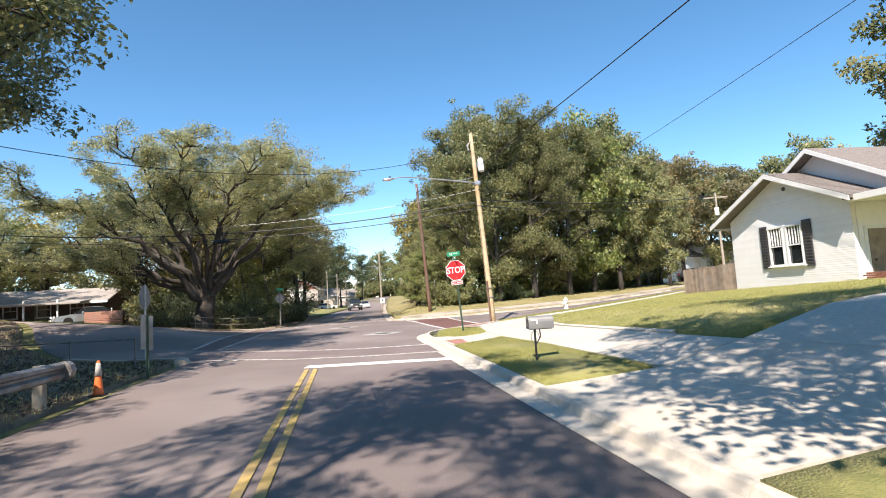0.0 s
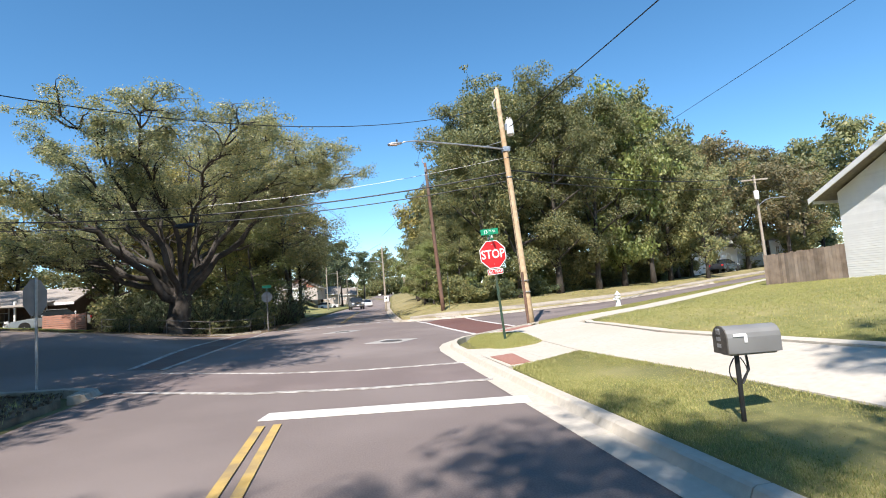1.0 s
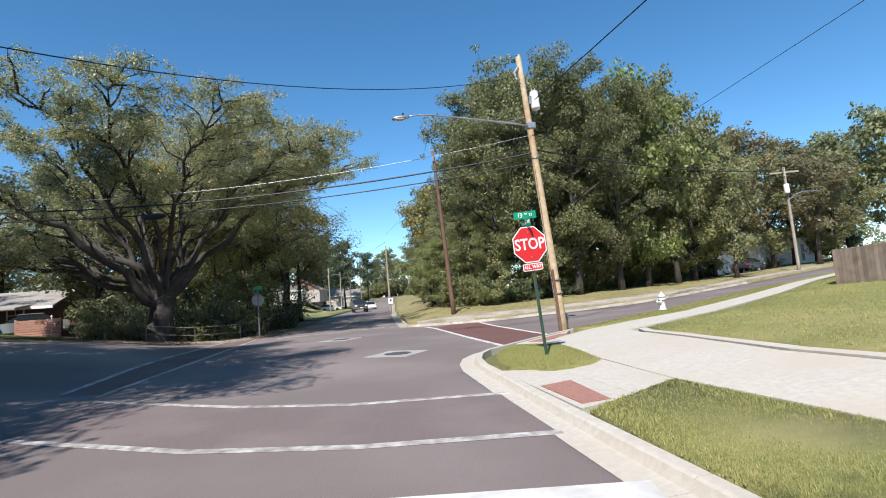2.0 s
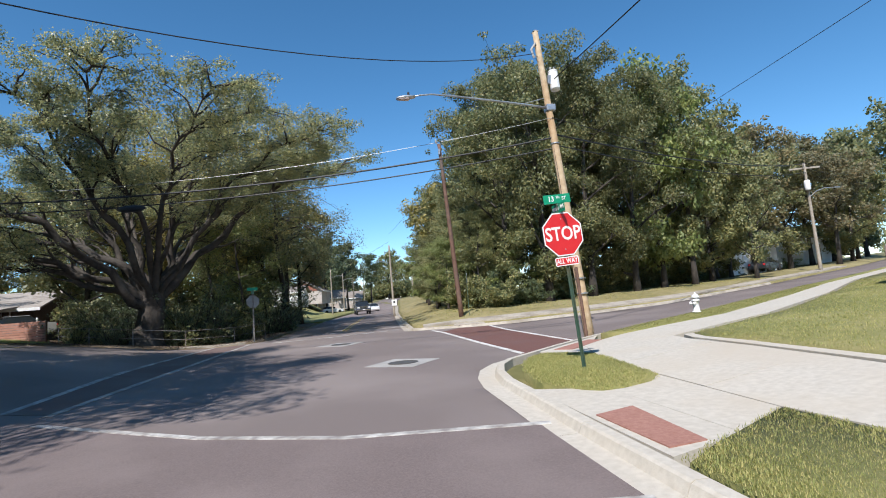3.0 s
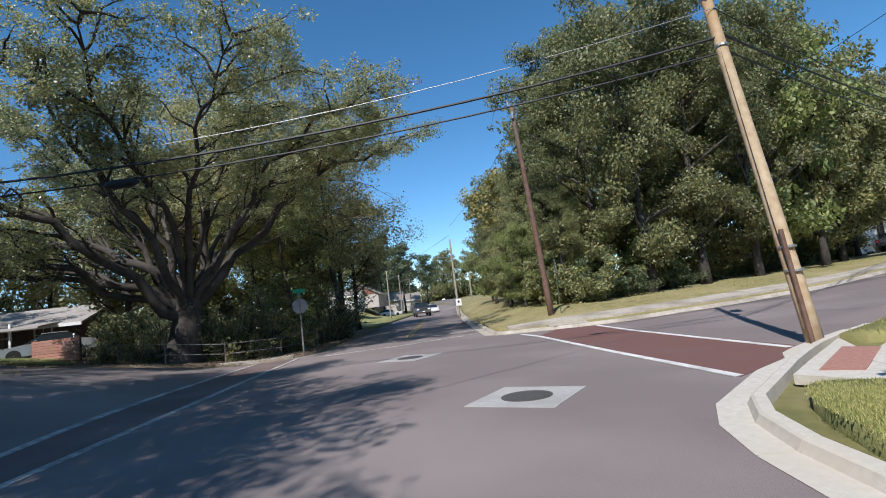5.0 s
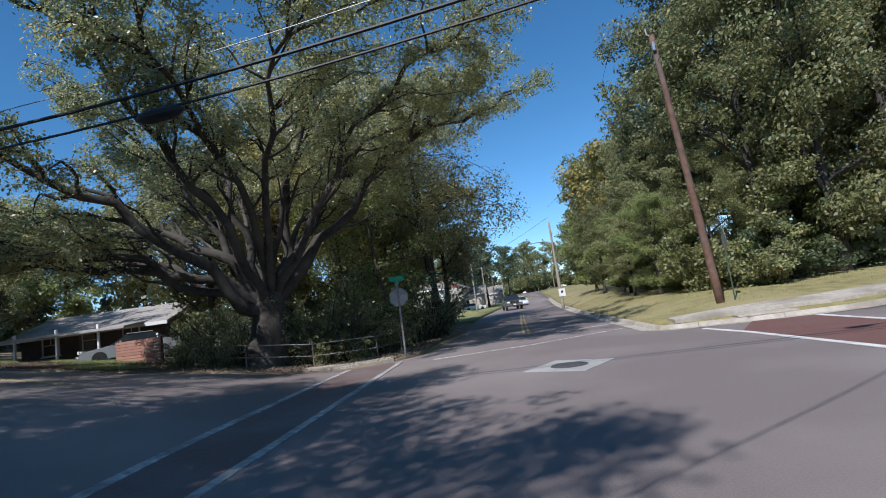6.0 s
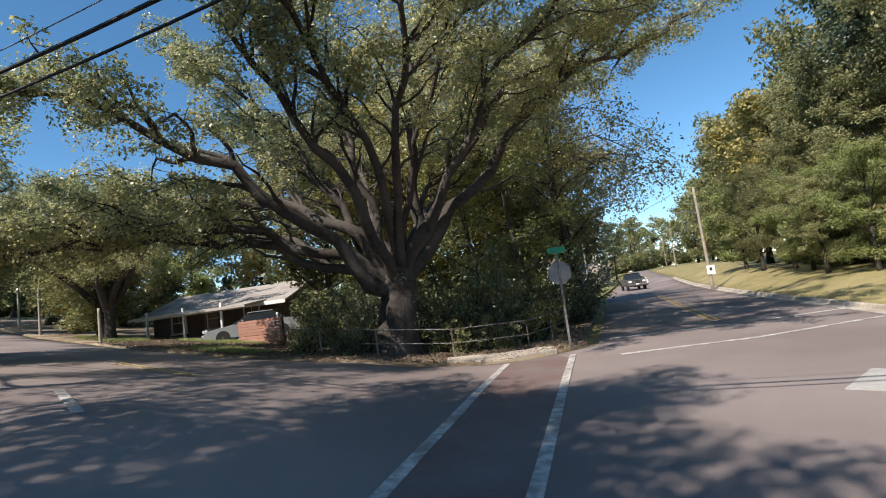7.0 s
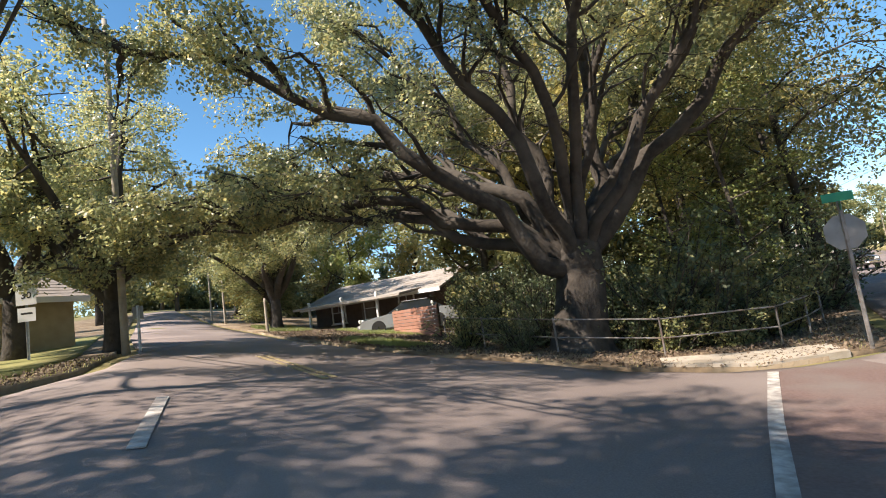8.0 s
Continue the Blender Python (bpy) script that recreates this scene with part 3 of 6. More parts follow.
tagged(part("forest_floor", patch(litter_outline, 1.6, 0.03, 0.15, 0.12), M["litter"], shade=True), "shaded dirt strewn with dead leaves under trees", "verge", kind="structure")
verge_outline = [(-9.3, -60), (-9.25, -12), (-9.3, -2.6), (-9.8, -1.6), (-11.3, -1.0), (-13.8, 0.6), (-16.8, 4.3), (-19.6, 9.3), (-21.6, 12.3), (-24.3, 14.3), (-33.2, 18.6), (-45.7, 25.2), (-88, 47.5), (-120, 0), (-60, -60)]
tagged(part("verge", patch(verge_outline, 1.8, 0.05, 0.2, 0.10), M["litter"], shade=True), "shaded verge of dirt, leaves and thin grass", "verge", kind="structure")
tagged(part("lawn_6", patch([(-7.0, 42.3), (-6.6, 50), (-4.4, 76), (0.6, 131), (-30, 131), (-30, 66), (-13, 46.5)], 3.0, 0.1, 0.3, 0.06), M["lawn"], shade=True), "front lawns of the houses down the street", "lawn", kind="structure")
tagged(part("lawn_7", patch([(-22.6, 11.6), (-24.9, 13.6), (-33.4, 17.8), (-40, 21.2), (-40, 13.0), (-29, 8.5), (-24, 8.6)], 1.2, 0.12, 0.24, 0.05), M["lawn"], shade=True), "patchy green lawn before the tan garage", "lawn", kind="structure")
# pale concrete remains beside the leaf-strewn edge
slabs([(-9.3, 19.6), (-10.6, 19.45), (-12.2, 18.9)], [(-9.1, 18.5), (-10.3, 17.85), (-11.9, 17.6)], pavement, 0.075, 1.3, M["concrete_old"])


# ---- trees ----
def branch_points(start, way, length, bend, rise, steps, rng):
    pts, p, d = [Vector(start)], Vector(start), Vector(way).normalized()
    for _ in range(steps):
        d = (d + Vector((rng.uniform(-bend, bend), rng.uniform(-bend, bend), rng.uniform(-bend, bend) + rise))).normalized()
        p = p + d * (length / steps)
        pts.append(p)
    return pts


def leaf_mesh(name, clumps, per, size, material, seed, flat=0.7, droop=0.0):
    """Thousands of small bent leaves, gathered in loose clumps: (centre, radius) each."""
    r = np.random.RandomState(seed)
    size_of = np.array([q for _, q in clumps], float)
    counts = np.maximum(2, per * size_of ** 2 / np.mean(size_of ** 2)).astype(int)      # as many leaves as the clump has room for
    centres = np.repeat(np.array([c for c, _ in clumps], float), counts, 0)
    radii = np.repeat(size_of, counts)
    n = len(centres)
    off = r.normal(size=(n, 3))
    off /= np.linalg.norm(off, axis=1)[:, None]
    off *= (r.uniform(0, 1, n) ** 0.45 * radii)[:, None]
    off[:, 2] *= flat
    pos = centres + off
    pos[:, 2] -= droop * radii * r.uniform(0, 1, n)
    u = r.normal(size=(n, 3))
    u /= np.linalg.norm(u, axis=1)[:, None]
    nrm = off / (np.linalg.norm(off, axis=1)[:, None] + 1e-6) * 0.5 + r.normal(size=(n, 3)) * 0.6 + np.array((-0.15, -0.28, 0.55))
    v = np.cross(nrm, u)
    v /= np.linalg.norm(v, axis=1)[:, None] + 1e-6
    u = np.cross(v, nrm)
    u /= np.linalg.norm(u, axis=1)[:, None] + 1e-6
    s = size * r.uniform(0.6, 1.35, n)
    a, b = u * s[:, None], v * (s * 0.52)[:, None]
    fold = np.cross(u, v) * (s * 0.12)[:, None]
    verts = np.empty((n, 4, 3))
    verts[:, 0], verts[:, 1], verts[:, 2], verts[:, 3] = pos - a, pos + b + fold, pos + a * 0.9, pos - b + fold
    me = bpy.data.meshes.new(name)
    me.vertices.add(n * 4)
    me.vertices.foreach_set("co", verts.ravel())
    me.loops.add(n * 4)
    me.loops.foreach_set("vertex_index", np.arange(n * 4))
    me.polygons.add(n)
    me.polygons.foreach_set("loop_start", np.arange(n) * 4)
    me.update(calc_edges=True)
    me.materials.append(material)
    return me


def tree(name, height, spread, trunk_r, leaf, seed, bark="bark", bare=0.25, limbs=13, per=120, size=0.17, clump=0.85, group="woodland trees", label="", pointed=False, flat=0.7, hang=0.0):
    """A tree at the origin: tapered trunk, limbs with side branches, and leaf clumps on their ends."""
    rng = random.Random(seed)
    top = thing(name, 0, 0, 0, label, "tree", group)
    stem = branch_points((0, 0, -0.15), (0, 0, 1), height * 0.94, 0.07, 0.05, 9, rng)
    bm = tube(bmesh.new(), stem, [trunk_r * (1.35 if i == 0 else 1 - 0.9 * i / 9) for i in range(10)], 8)
    clumps = []
    limb_bm = bmesh.new()
    for k in range(limbs):
        f = bare + (0.97 - bare) * (k + rng.random() * 0.6) / limbs
        at = f * 9
        i = min(8, int(at))
        start = stem[i].lerp(stem[i + 1], at - i)
        shape = (1 - f) * 1.15 + 0.12 if pointed else math.sin(math.pi * min(1, max(0.06, (f - bare * 0.55) / (1.04 - bare * 0.55)))) ** 0.6
        length = spread * shape * rng.uniform(0.75, 1.15)
        turn = k * 2.4 + rng.uniform(-0.5, 0.5)
        pts = branch_points(start, (math.cos(turn), math.sin(turn), rng.uniform(0.15, 0.7)), length, 0.22, 0.04 - 0.22 * hang, 5, rng)
        r0 = trunk_r * 0.5 * (1.1 - f)
        tube(limb_bm, pts, [max(0.012, r0 * (1 - 0.17 * j)) for j in range(6)], 5, False)
        for j in range(2, 6):
            for _ in range(2):
                side = branch_points(pts[j], (rng.uniform(-1, 1), rng.uniform(-1, 1), rng.uniform(-0.3, 0.8)), length * rng.uniform(0.18, 0.42), 0.3, 0.03 - 0.35 * hang, 3, rng)
                tube(limb_bm, side, [max(0.008, r0 * 0.3 * (1 - 0.25 * q)) for q in range(4)], 4, False)
                clumps.append((side[-1], clump * rng.choice((0.45, 0.7, 1.0, 1.35)) * rng.uniform(0.8, 1.15)))
        clumps.append((pts[-1], clump * rng.uniform(0.7, 1.3)))
    clumps += [(stem[-1], clump * 0.5), (stem[-1].lerp(stem[-2], 0.5), clump * 0.9), (stem[-2], clump * 1.1)]
    part("trunk", bm, M[bark], top, shade=True)
    part("branchwork", limb_bm, M[bark], top, shade=True)
    crown = new("crown", leaf_mesh("crown", clumps, per, size, LEAF[leaf], seed, flat, hang * 1.5))
    crown.parent = top
    return top


def bush(name, radius, height, leaf, seed, per=84, size=0.082, label="", group="undergrowth", stems=20):
    rng = random.Random(seed)
    top = thing(name, 0, 0, 0, label, "shrub", group)
    bm, clumps = bmesh.new(), []
    for k in range(stems):
        turn = k * 2.4
        pts = branch_points((rng.uniform(-0.35, 0.35), rng.uniform(-0.2, 0.2), -0.1), (math.cos(turn) * radius / height, math.sin(turn) * radius / height, 0.9), height * rng.uniform(0.45, 1.55), 0.28, 0.03, 4, rng)
        tube(bm, pts, [0.03, 0.024, 0.018, 0.012, 0.008], 4, False)
        clumps += [(p, 0.22 * radius * rng.uniform(0.6, 1.5)) for p in pts[1:]]
    tagged(part("branchwork", bm, M["bark"], top), kind="stuff")
    crown = new("crown", leaf_mesh("crown", clumps, per, size, LEAF[leaf], seed))
    crown.parent = top
    return top


def plant(ob, x, y, turn, size=1.0, tall=1.0, first=False):
    m = pose(x, y, ground_z(x, y) - 0.05, 0, 0, turn) 
    if first:
        ob.matrix_basis = m @ Matrix.Diagonal((size, size, size * tall, 1))
        return ob
    c = copy_thing(ob, m)
    c.scale = (size, size, size * tall)
    return c


L_WOOD = "leafy green hardwood tree at the edge of the woods"
SPECIES = [("hardwood", 14.5, 4.4, 0.26, "green", 11, 0.12, 18, L_WOOD), ("hardwood", 12.5, 4.8, 0.24, "green", 12, 0.10, 18, L_WOOD),
           ("hardwood", 13.0, 4.0, 0.22, "olive", 13, 0.14, 16, "tree with olive and yellowing leaves beside the road"),
           ("hardwood", 11.0, 4.2, 0.22, "fresh", 14, 0.10, 16, "bright green leafy tree at the edge of the woods"),
           ("hardwood", 13.5, 4.4, 0.25, "rust", 15, 0.28, 15, "tall tree with thin reddish brown foliage"),
           ("pine", 17.0, 3.4, 0.24, "pine", 16, 0.35, 18, "tall slim pine with dark needles"),
           ("hardwood", 17.5, 4.8, 0.3, "green", 17, 0.52, 16, "tall unseen hardwood added for the shade of its high crown"),
           ("young_tree", 12.0, 3.4, 0.13, "fresh", 18, 0.16, 15, "slim young tree in the thicket behind the oak"),
           ("hardwood", 15.0, 4.3, 0.2, "olive", 19, 0.3, 17, "tall thin tree with olive and yellowing leaves"),
           ("elm", 12.5, 5.6, 0.2, "green", 20, 0.4, 18, "dark green elm with hanging branches over the street")]
grown = {}


def species(k, away, x, y):
    """The tree of that kind, built once; the nearer to the way, the finer its leaves."""
    near = 0 if away < (46 if 3 < x < 9 else 33) and (y > 18 or y < -14 and x < 0) else 1 if away < 75 else 2
    if (k, near) not in grown:
        nm, h, spread, r, leaf, seed, bare, limbs, label = SPECIES[k]
        per, size, clump, flat = ((210, 0.083, 0.8, 0.6), (88, 0.15, 0.92, 0.65), (34, 0.25, 1.0, 0.7))[near]
        if k > 5:
            per, size = {6: (110, 0.1), 7: (60, 0.07), 8: (80, 0.075), 9: (120, 0.064)}[k]
        grown[k, near] = tree(nm, h, spread, r, leaf, seed, bare=bare, limbs=limbs, label=label, per=per, size=size, clump=clump, flat=flat, hang=0.8 if nm == "elm" else 0.0)
    return grown[k, near]


BUSHES = [bush("shrub", 1.5, 2.2, "green", 31, label="dense green shrub in the undergrowth"),
          bush("shrub", 1.3, 1.8, "pine", 32, label="dark green shrub in the undergrowth"),
          bush("shrub", 1.6, 2.8, "fresh", 33, label="light green shrub at the edge of the woods")]
FAR_BUSHES = [bush("shrub", 1.5, 2.2, "green", 41, 26, 0.13, label="dense green growth closing the far street"),
              bush("shrub", 1.3, 1.8, "pine", 42, 26, 0.13, label="dark green growth in the distance")]
BRUSH = [bush("brush", 1.2, 2.0, "pine", 51, 20, 0.055, label="dark twiggy brush with few leaves under the oak", stems=44),
         bush("brush", 1.0, 1.5, "green", 52, 26, 0.055, label="thin leafy brush along the pipe rail", stems=34)]
planted = set()


def grow(kind, x, y, size=1.0, tall=1.0, pool=None):
    ob = pool[kind] if pool else species(kind, math.hypot(x + 4, y), x, y)
    first = ob.name not in planted
    planted.add(ob.name)
    return plant(ob, x, y, (x * 53 + y * 97) % 360, size, tall, first)


# woods on the bank: a front row, then deeper rows
for x, y, k, s, h in ((6.6, 24.8, 0, 0.95, 0.92), (9.0, 23.8, 1, 1.02, 1.15), (12.6, 24.8, 0, 0.98, 1.05), (16.4, 25.6, 1, 0.95, 1.1), (20.0, 27.8, 3, 1.0, 1.28), (23.6, 29.0, 0, 0.85, 1.22),
                      (27.2, 31.6, 1, 0.95, 0.95), (31.5, 36.5, 4, 1.0, 1.0), (39.5, 40.5, 4, 1.05, 1.0), (45.0, 41.5, 0, 0.95, 0.9), (50.5, 44, 4, 1.0, 1.0), (57, 47, 1, 1, 1),
                      (5.9, 30.5, 0, 0.7, 0.72), (3.0, 28.2, 3, 0.42, 0.95), (2.8, 32.0, 0, 0.36, 0.8), (3.6, 35.5, 3, 0.46, 0.9), (4.2, 39.5, 1, 0.5, 0.9), (3.9, 44.0, 0, 0.5, 0.85), (4.6, 50.0, 3, 0.6, 0.9), (4.6, 25.4, 0, 0.42, 0.95), (29.0, 28.6, 0, 0.62, 1.15), (34.0, 37.5, 1, 0.85, 0.8), (47.0, 37.5, 4, 0.95, 0.85), (54.0, 42.0, 1, 0.9, 0.85), (60.0, 46.5, 0, 0.9, 0.9), (6.5, 35.0, 1, 0.9, 0.82), (7.6, 40.5, 1, 0.9, 0.84), (7.6, 47.0, 2, 1.0, 0.9), (7.6, 54, 0, 1.0, 0.85), (9.5, 63, 1, 1.1, 0.95), (12, 73, 0, 1.1, 1.0), (14, 84, 1, 1.1, 1.0),
                      (7.6, 28.6, 0, 1.0, 1.1), (12.0, 30.0, 1, 1.0, 1.2), (17.0, 31.0, 0, 1.0, 1.1), (22.0, 34.0, 1, 1.0, 1.1), (27.0, 37.0, 5, 1.1, 0.95), (31, 42, 0, 1, 1.1), (36, 47, 4, 1.1, 1.1), (43, 49, 4, 1.1, 1.05), (50, 54, 1, 1.1, 1.1),
                      (9, 36, 5, 1.0, 0.92), (15, 38, 0, 1.0, 1.15), (21, 43, 0, 1.1, 1.1), (11, 47, 1, 1.1, 1.1), (16, 56, 0, 1.1, 1.1), (25, 52, 1, 1.1, 1.2), (34, 58, 0, 1.2, 1.2), (20, 70, 0, 1.2, 1.1), (62, 40, 0, 1.0, 1.1), (68, 52, 1, 1.1, 1.1)):
    grow(k, x, y, s * 1.06, h * 1.12)
# trees west of the main street, beyond the great oak
for x, y, k, s, h in ((-10.2, 24.6, 7, 0.85, 0.95), (-12.0, 25.4, 7, 0.8, 0.9), (-8.2, 28.4, 9, 1.05, 1.05), (-9.0, 34.0, 8, 1.0, 1.18), (-11.2, 37.5, 8, 1.15, 1.2), (-8.6, 41.0, 4, 0.9, 0.95), (-12.4, 33, 1, 0.8, 0.8), (-12.2, 28.2, 8, 1.0, 1.0), (-16.4, 29.0, 8, 1.05, 1.08), (-13.6, 34.0, 8, 1.1, 1.1), (-19.5, 33.5, 8, 1.1, 1.1), (-17.5, 31, 2, 1.0, 1.05), (-21, 29, 1, 1.0, 0.95), (-19, 37, 0, 1.0, 1.0), (-14, 40, 2, 1.0, 1.0), (-24, 45, 0, 1.1, 1.0), (-31, 48, 1, 1.1, 1.0), (-38, 48, 2, 1.1, 1.0), (-40, 41, 3, 1.0, 1.0), (-46, 44, 1, 1.1, 1.0),
                      (-11.6, 36, 1, 0.8, 0.8), (-17, 46, 0, 1, 1.1), (-9, 98, 5, 1.0, 0.95), (-5, 118, 5, 1.1, 0.9), (-12, 108, 0, 1.1, 1), (2, 160, 5, 1.0, 1.0), (-6, 150, 1, 1.2, 1), (10, 190, 0, 1.3, 1.0), (22, 150, 1, 1.3, 1.0), (18, 112, 0, 1.2, 1.0), (15, 97, 1, 1.1, 1.0), (17, 106, 0, 1.1, 1.0), (20, 122, 1, 1.2, 1.0), (24, 136, 0, 1.2, 1), (-17, 92, 0, 1.1, 0.9), (-13, 128, 1, 1.2, 0.9), (-8, 142, 0, 1.2, 0.9), (16, 214, 1, 1.3, 1), (24, 210, 0, 1.3, 1), (6, 214, 0, 1.2, 0.9), (28, 160, 1, 1.3, 1),
                      (-38, 30.5, 1, 0.8, 0.6), (-35.5, 28.5, 0, 0.62, 0.55), (-44, 34, 2, 0.9, 0.8), (-52, 40, 0, 1, 1), (-60, 44, 1, 1.1, 1), (-70, 52, 0, 1.2, 1), (-52, 24, 0, 1, 1), (-60, 30, 2, 1.1, 1), (-72, 36, 1, 1.2, 1), (-46, 12, 0, 1.0, 0.8), (-41, 6, 2, 0.9, 0.8), (-105, 56, 0, 1.3, 1.0), (-112, 65, 1, 1.3, 1.0), (-120, 60, 0, 1.4, 1.0), (-102, 70, 1, 1.2, 1.0), (-118, 74, 0, 1.4, 1.1), (-66, 33, 1, 1.0, 0.9), (-78, 39, 0, 1.1, 0.9), (-92, 47, 1, 1.2, 1.0), (-80, 62, 0, 1.3, 1.1), (-95, 58, 1, 1.4, 1.1)):
    grow(k, x, y, s, h)
# trees behind and beside the drive, mostly unseen, added to shade street and lawn
for x, y, k, s, h in ((-9.6, -22.4, 1, 0.85, 1.45), (-0.7, -21.6, 1, 1.15, 1.05), (1.6, -20.4, 6, 0.8, 0.9), (5.4, -21.0, 0, 0.85, 0.72), (-16.2, -16.2, 1, 1.0, 0.95), (-16.2, -11.2, 1, 0.95, 0.9), (-16.4, -1.7, 6, 0.8, 1.35), (-20.9, 6.0, 6, 0.75, 1.1), (-17.0, -0.6, 6, 1.05, 0.9), (-13.6, -6.2, 6, 1.0, 0.95), (-15.4, -3.4, 6, 0.95, 0.85), (-18.6, -4.2, 6, 1.0, 0.85), (-17.2, -11.6, 3, 1.1, 1.0), (-20.5, -4.8, 0, 1.05, 0.9), (-17.6, -7.0, 1, 1.05, 0.9), (26.4, 0.2, 0, 0.95, 1.15), (-19.5, -15.5, 0, 1.0, 0.85), (-24, -14, 0, 1.2, 1), (-30, -3, 1, 1.2, 1), (24, -22, 0, 1.2, 1.1), (33, 2, 5, 1.1, 1.05), (30.5, -8.5, 0, 1.15, 1.2), (14, -34, 1, 1.1, 1), (-20, -34, 0, 1.1, 1), (46, 12, 1, 1.1, 1)):
    grow(k, x, y, s, h)
# shrubs before the white houses of the side street, and growth behind them
for x, y, k, q in ((34.0, 38.8, 0, 0.45), (36.6, 40.3, 1, 0.5), (39.6, 41.4, 0, 0.45), (43.0, 42.6, 1, 0.5), (48.0, 44.8, 0, 0.55), (56.0, 54.0, 0, 1.5), (62.0, 57.0, 1, 1.6), (68.0, 60.0, 0, 1.6), (47.0, 52.5, 1, 1.5)):
    grow(k, x, y, q, 1.0, BUSHES)
# undergrowth
for i in range(46):
    r1, r2, r3 = (random.random() for _ in range(3))
    if i < 22:
        d = i / 22 * 34
        grow(i % 3 if i % 3 != 2 or i < 8 else 0, 4.2 + d * 0.80 + r1, 22.4 + d * 0.44 + r2 * 1.6, 0.8 + 0.6 * r3, 0.9, BUSHES)
    elif i < 30:
        grow(2 if i % 2 else 0, 3.6 + r1 + (i - 22) * 0.35, 25.5 + (i - 22) * 3.0, 0.7 + 0.5 * r3, 1.0, BUSHES)
    else:
        d = (i - 30) / 16 * 7.5
        grow(1 if i % 3 else 0, -13.0 - d * 1.1 - r1 * 0.6, 36.0 + d * 0.5 + r2 * 4.0, 0.9 + 0.5 * r3, 0.95, BUSHES)

# dark twiggy thicket round the oak and along the pipe rail
for x, y, k, q in ((-10.8, 21.2, 1, 0.7), (-12.2, 20.9, 1, 0.7), (-15.4, 19.2, 0, 0.5), (-17.4, 20.2, 1, 0.7), (-9.9, 24.6, 1, 0.9), (-9.3, 26.2, 0, 1.1), (-8.9, 27.4, 0, 1.2), (-8.7, 29.2, 1, 1.3), (-9.2, 31.2, 0, 1.4), (-12.4, 22.2, 0, 1.3), (-11.2, 23.4, 1, 1.3), (-13.2, 22.6, 1, 1.4), (-13.1, 21.4, 0, 0.8), (-15.6, 21.2, 0, 0.8), (-16.6, 21.8, 1, 0.8), (-17.4, 22.8, 0, 0.95), (-18.2, 23.8, 0, 1.0), (-18.9, 25.2, 1, 1.0),
                   (-18.4, 26.8, 0, 1.2), (-17.0, 24.5, 0, 1.2), (-15.6, 23.8, 0, 1.1), (-13.4, 24.0, 0, 0.9), (-11.4, 21.6, 0, 0.9), (-10.0, 22.6, 1, 0.9), (-16.4, 26.6, 0, 1.3), (-20.2, 26.2, 1, 0.9), (-11.2, 24.8, 0, 0.9)):
    grow(k, x, y, q, 1.0, BRUSH)
for x, y, k, q in ((-19.4, 29.8, 1, 1.2), (-17.0, 31.4, 0, 1.3), (-14.6, 31.5, 1, 1.1)):
    grow(k, x, y, q, 1.0, BUSHES)


# low growth that closes the end of the main street
for x, y, q in ((-7, 198, 3.0), (-2, 203, 3.4), (3, 207, 3.2), (8, 209, 3.4), (13, 211, 3.6), (18, 209, 3.4), (23, 206, 3.2), (28, 202, 3.4), (34, 196, 3.4)):
    grow(0, x, y, q, 0.9, FAR_BUSHES)
# and growth at the top of the west street and behind the low house
for x, y, k, q in ((-126, 66, 0, 4.0), (-122, 71, 1, 4.2), (-114, 70, 0, 3.6), (-110, 72, 1, 3.4), (-106, 75, 0, 3.6), (-101, 79, 1, 3.6), (-96, 82, 0, 3.6), (-88, 84, 1, 3.6), (-130, 75, 1, 4.5),
                   (-45.6, 49.6, 0, 2.2), (-48.6, 47.4, 1, 2.1), (-52.0, 46.0, 0, 2.2), (-56.0, 45.5, 1, 2.0), (-42.5, 51.5, 1, 2.2), (-60.5, 47.5, 0, 2.2)):
    grow(k, x, y, q, 0.9, FAR_BUSHES)


def crooked(start, az, length, lifts, steps, rng, bend):
    """A crooked limb: its climb in degrees goes through the three lifts, its way wanders round az."""
    pts, p, turn, sway = [Vector(start)], Vector(start), az, 0.0
    phase = rng.uniform(0, 6.28)
    for i in range(steps):
        f = i / (steps - 1)
        lift = lifts[0] + (lifts[1] - lifts[0]) * min(1, f * 2) + (lifts[2] - lifts[1]) * max(0, f * 2 - 1)
        lift += bend * 0.9 * math.sin(phase + i * 1.7) + rng.uniform(-bend, bend) * 0.5
        sway = sway * 0.6 + rng.uniform(-bend, bend)
        a, e = radians(turn + sway), radians(lift)
        p = p + Vector((math.cos(a) * math.cos(e), math.sin(a) * math.cos(e), math.sin(e))) * (length / steps)
        pts.append(p)
    return pts


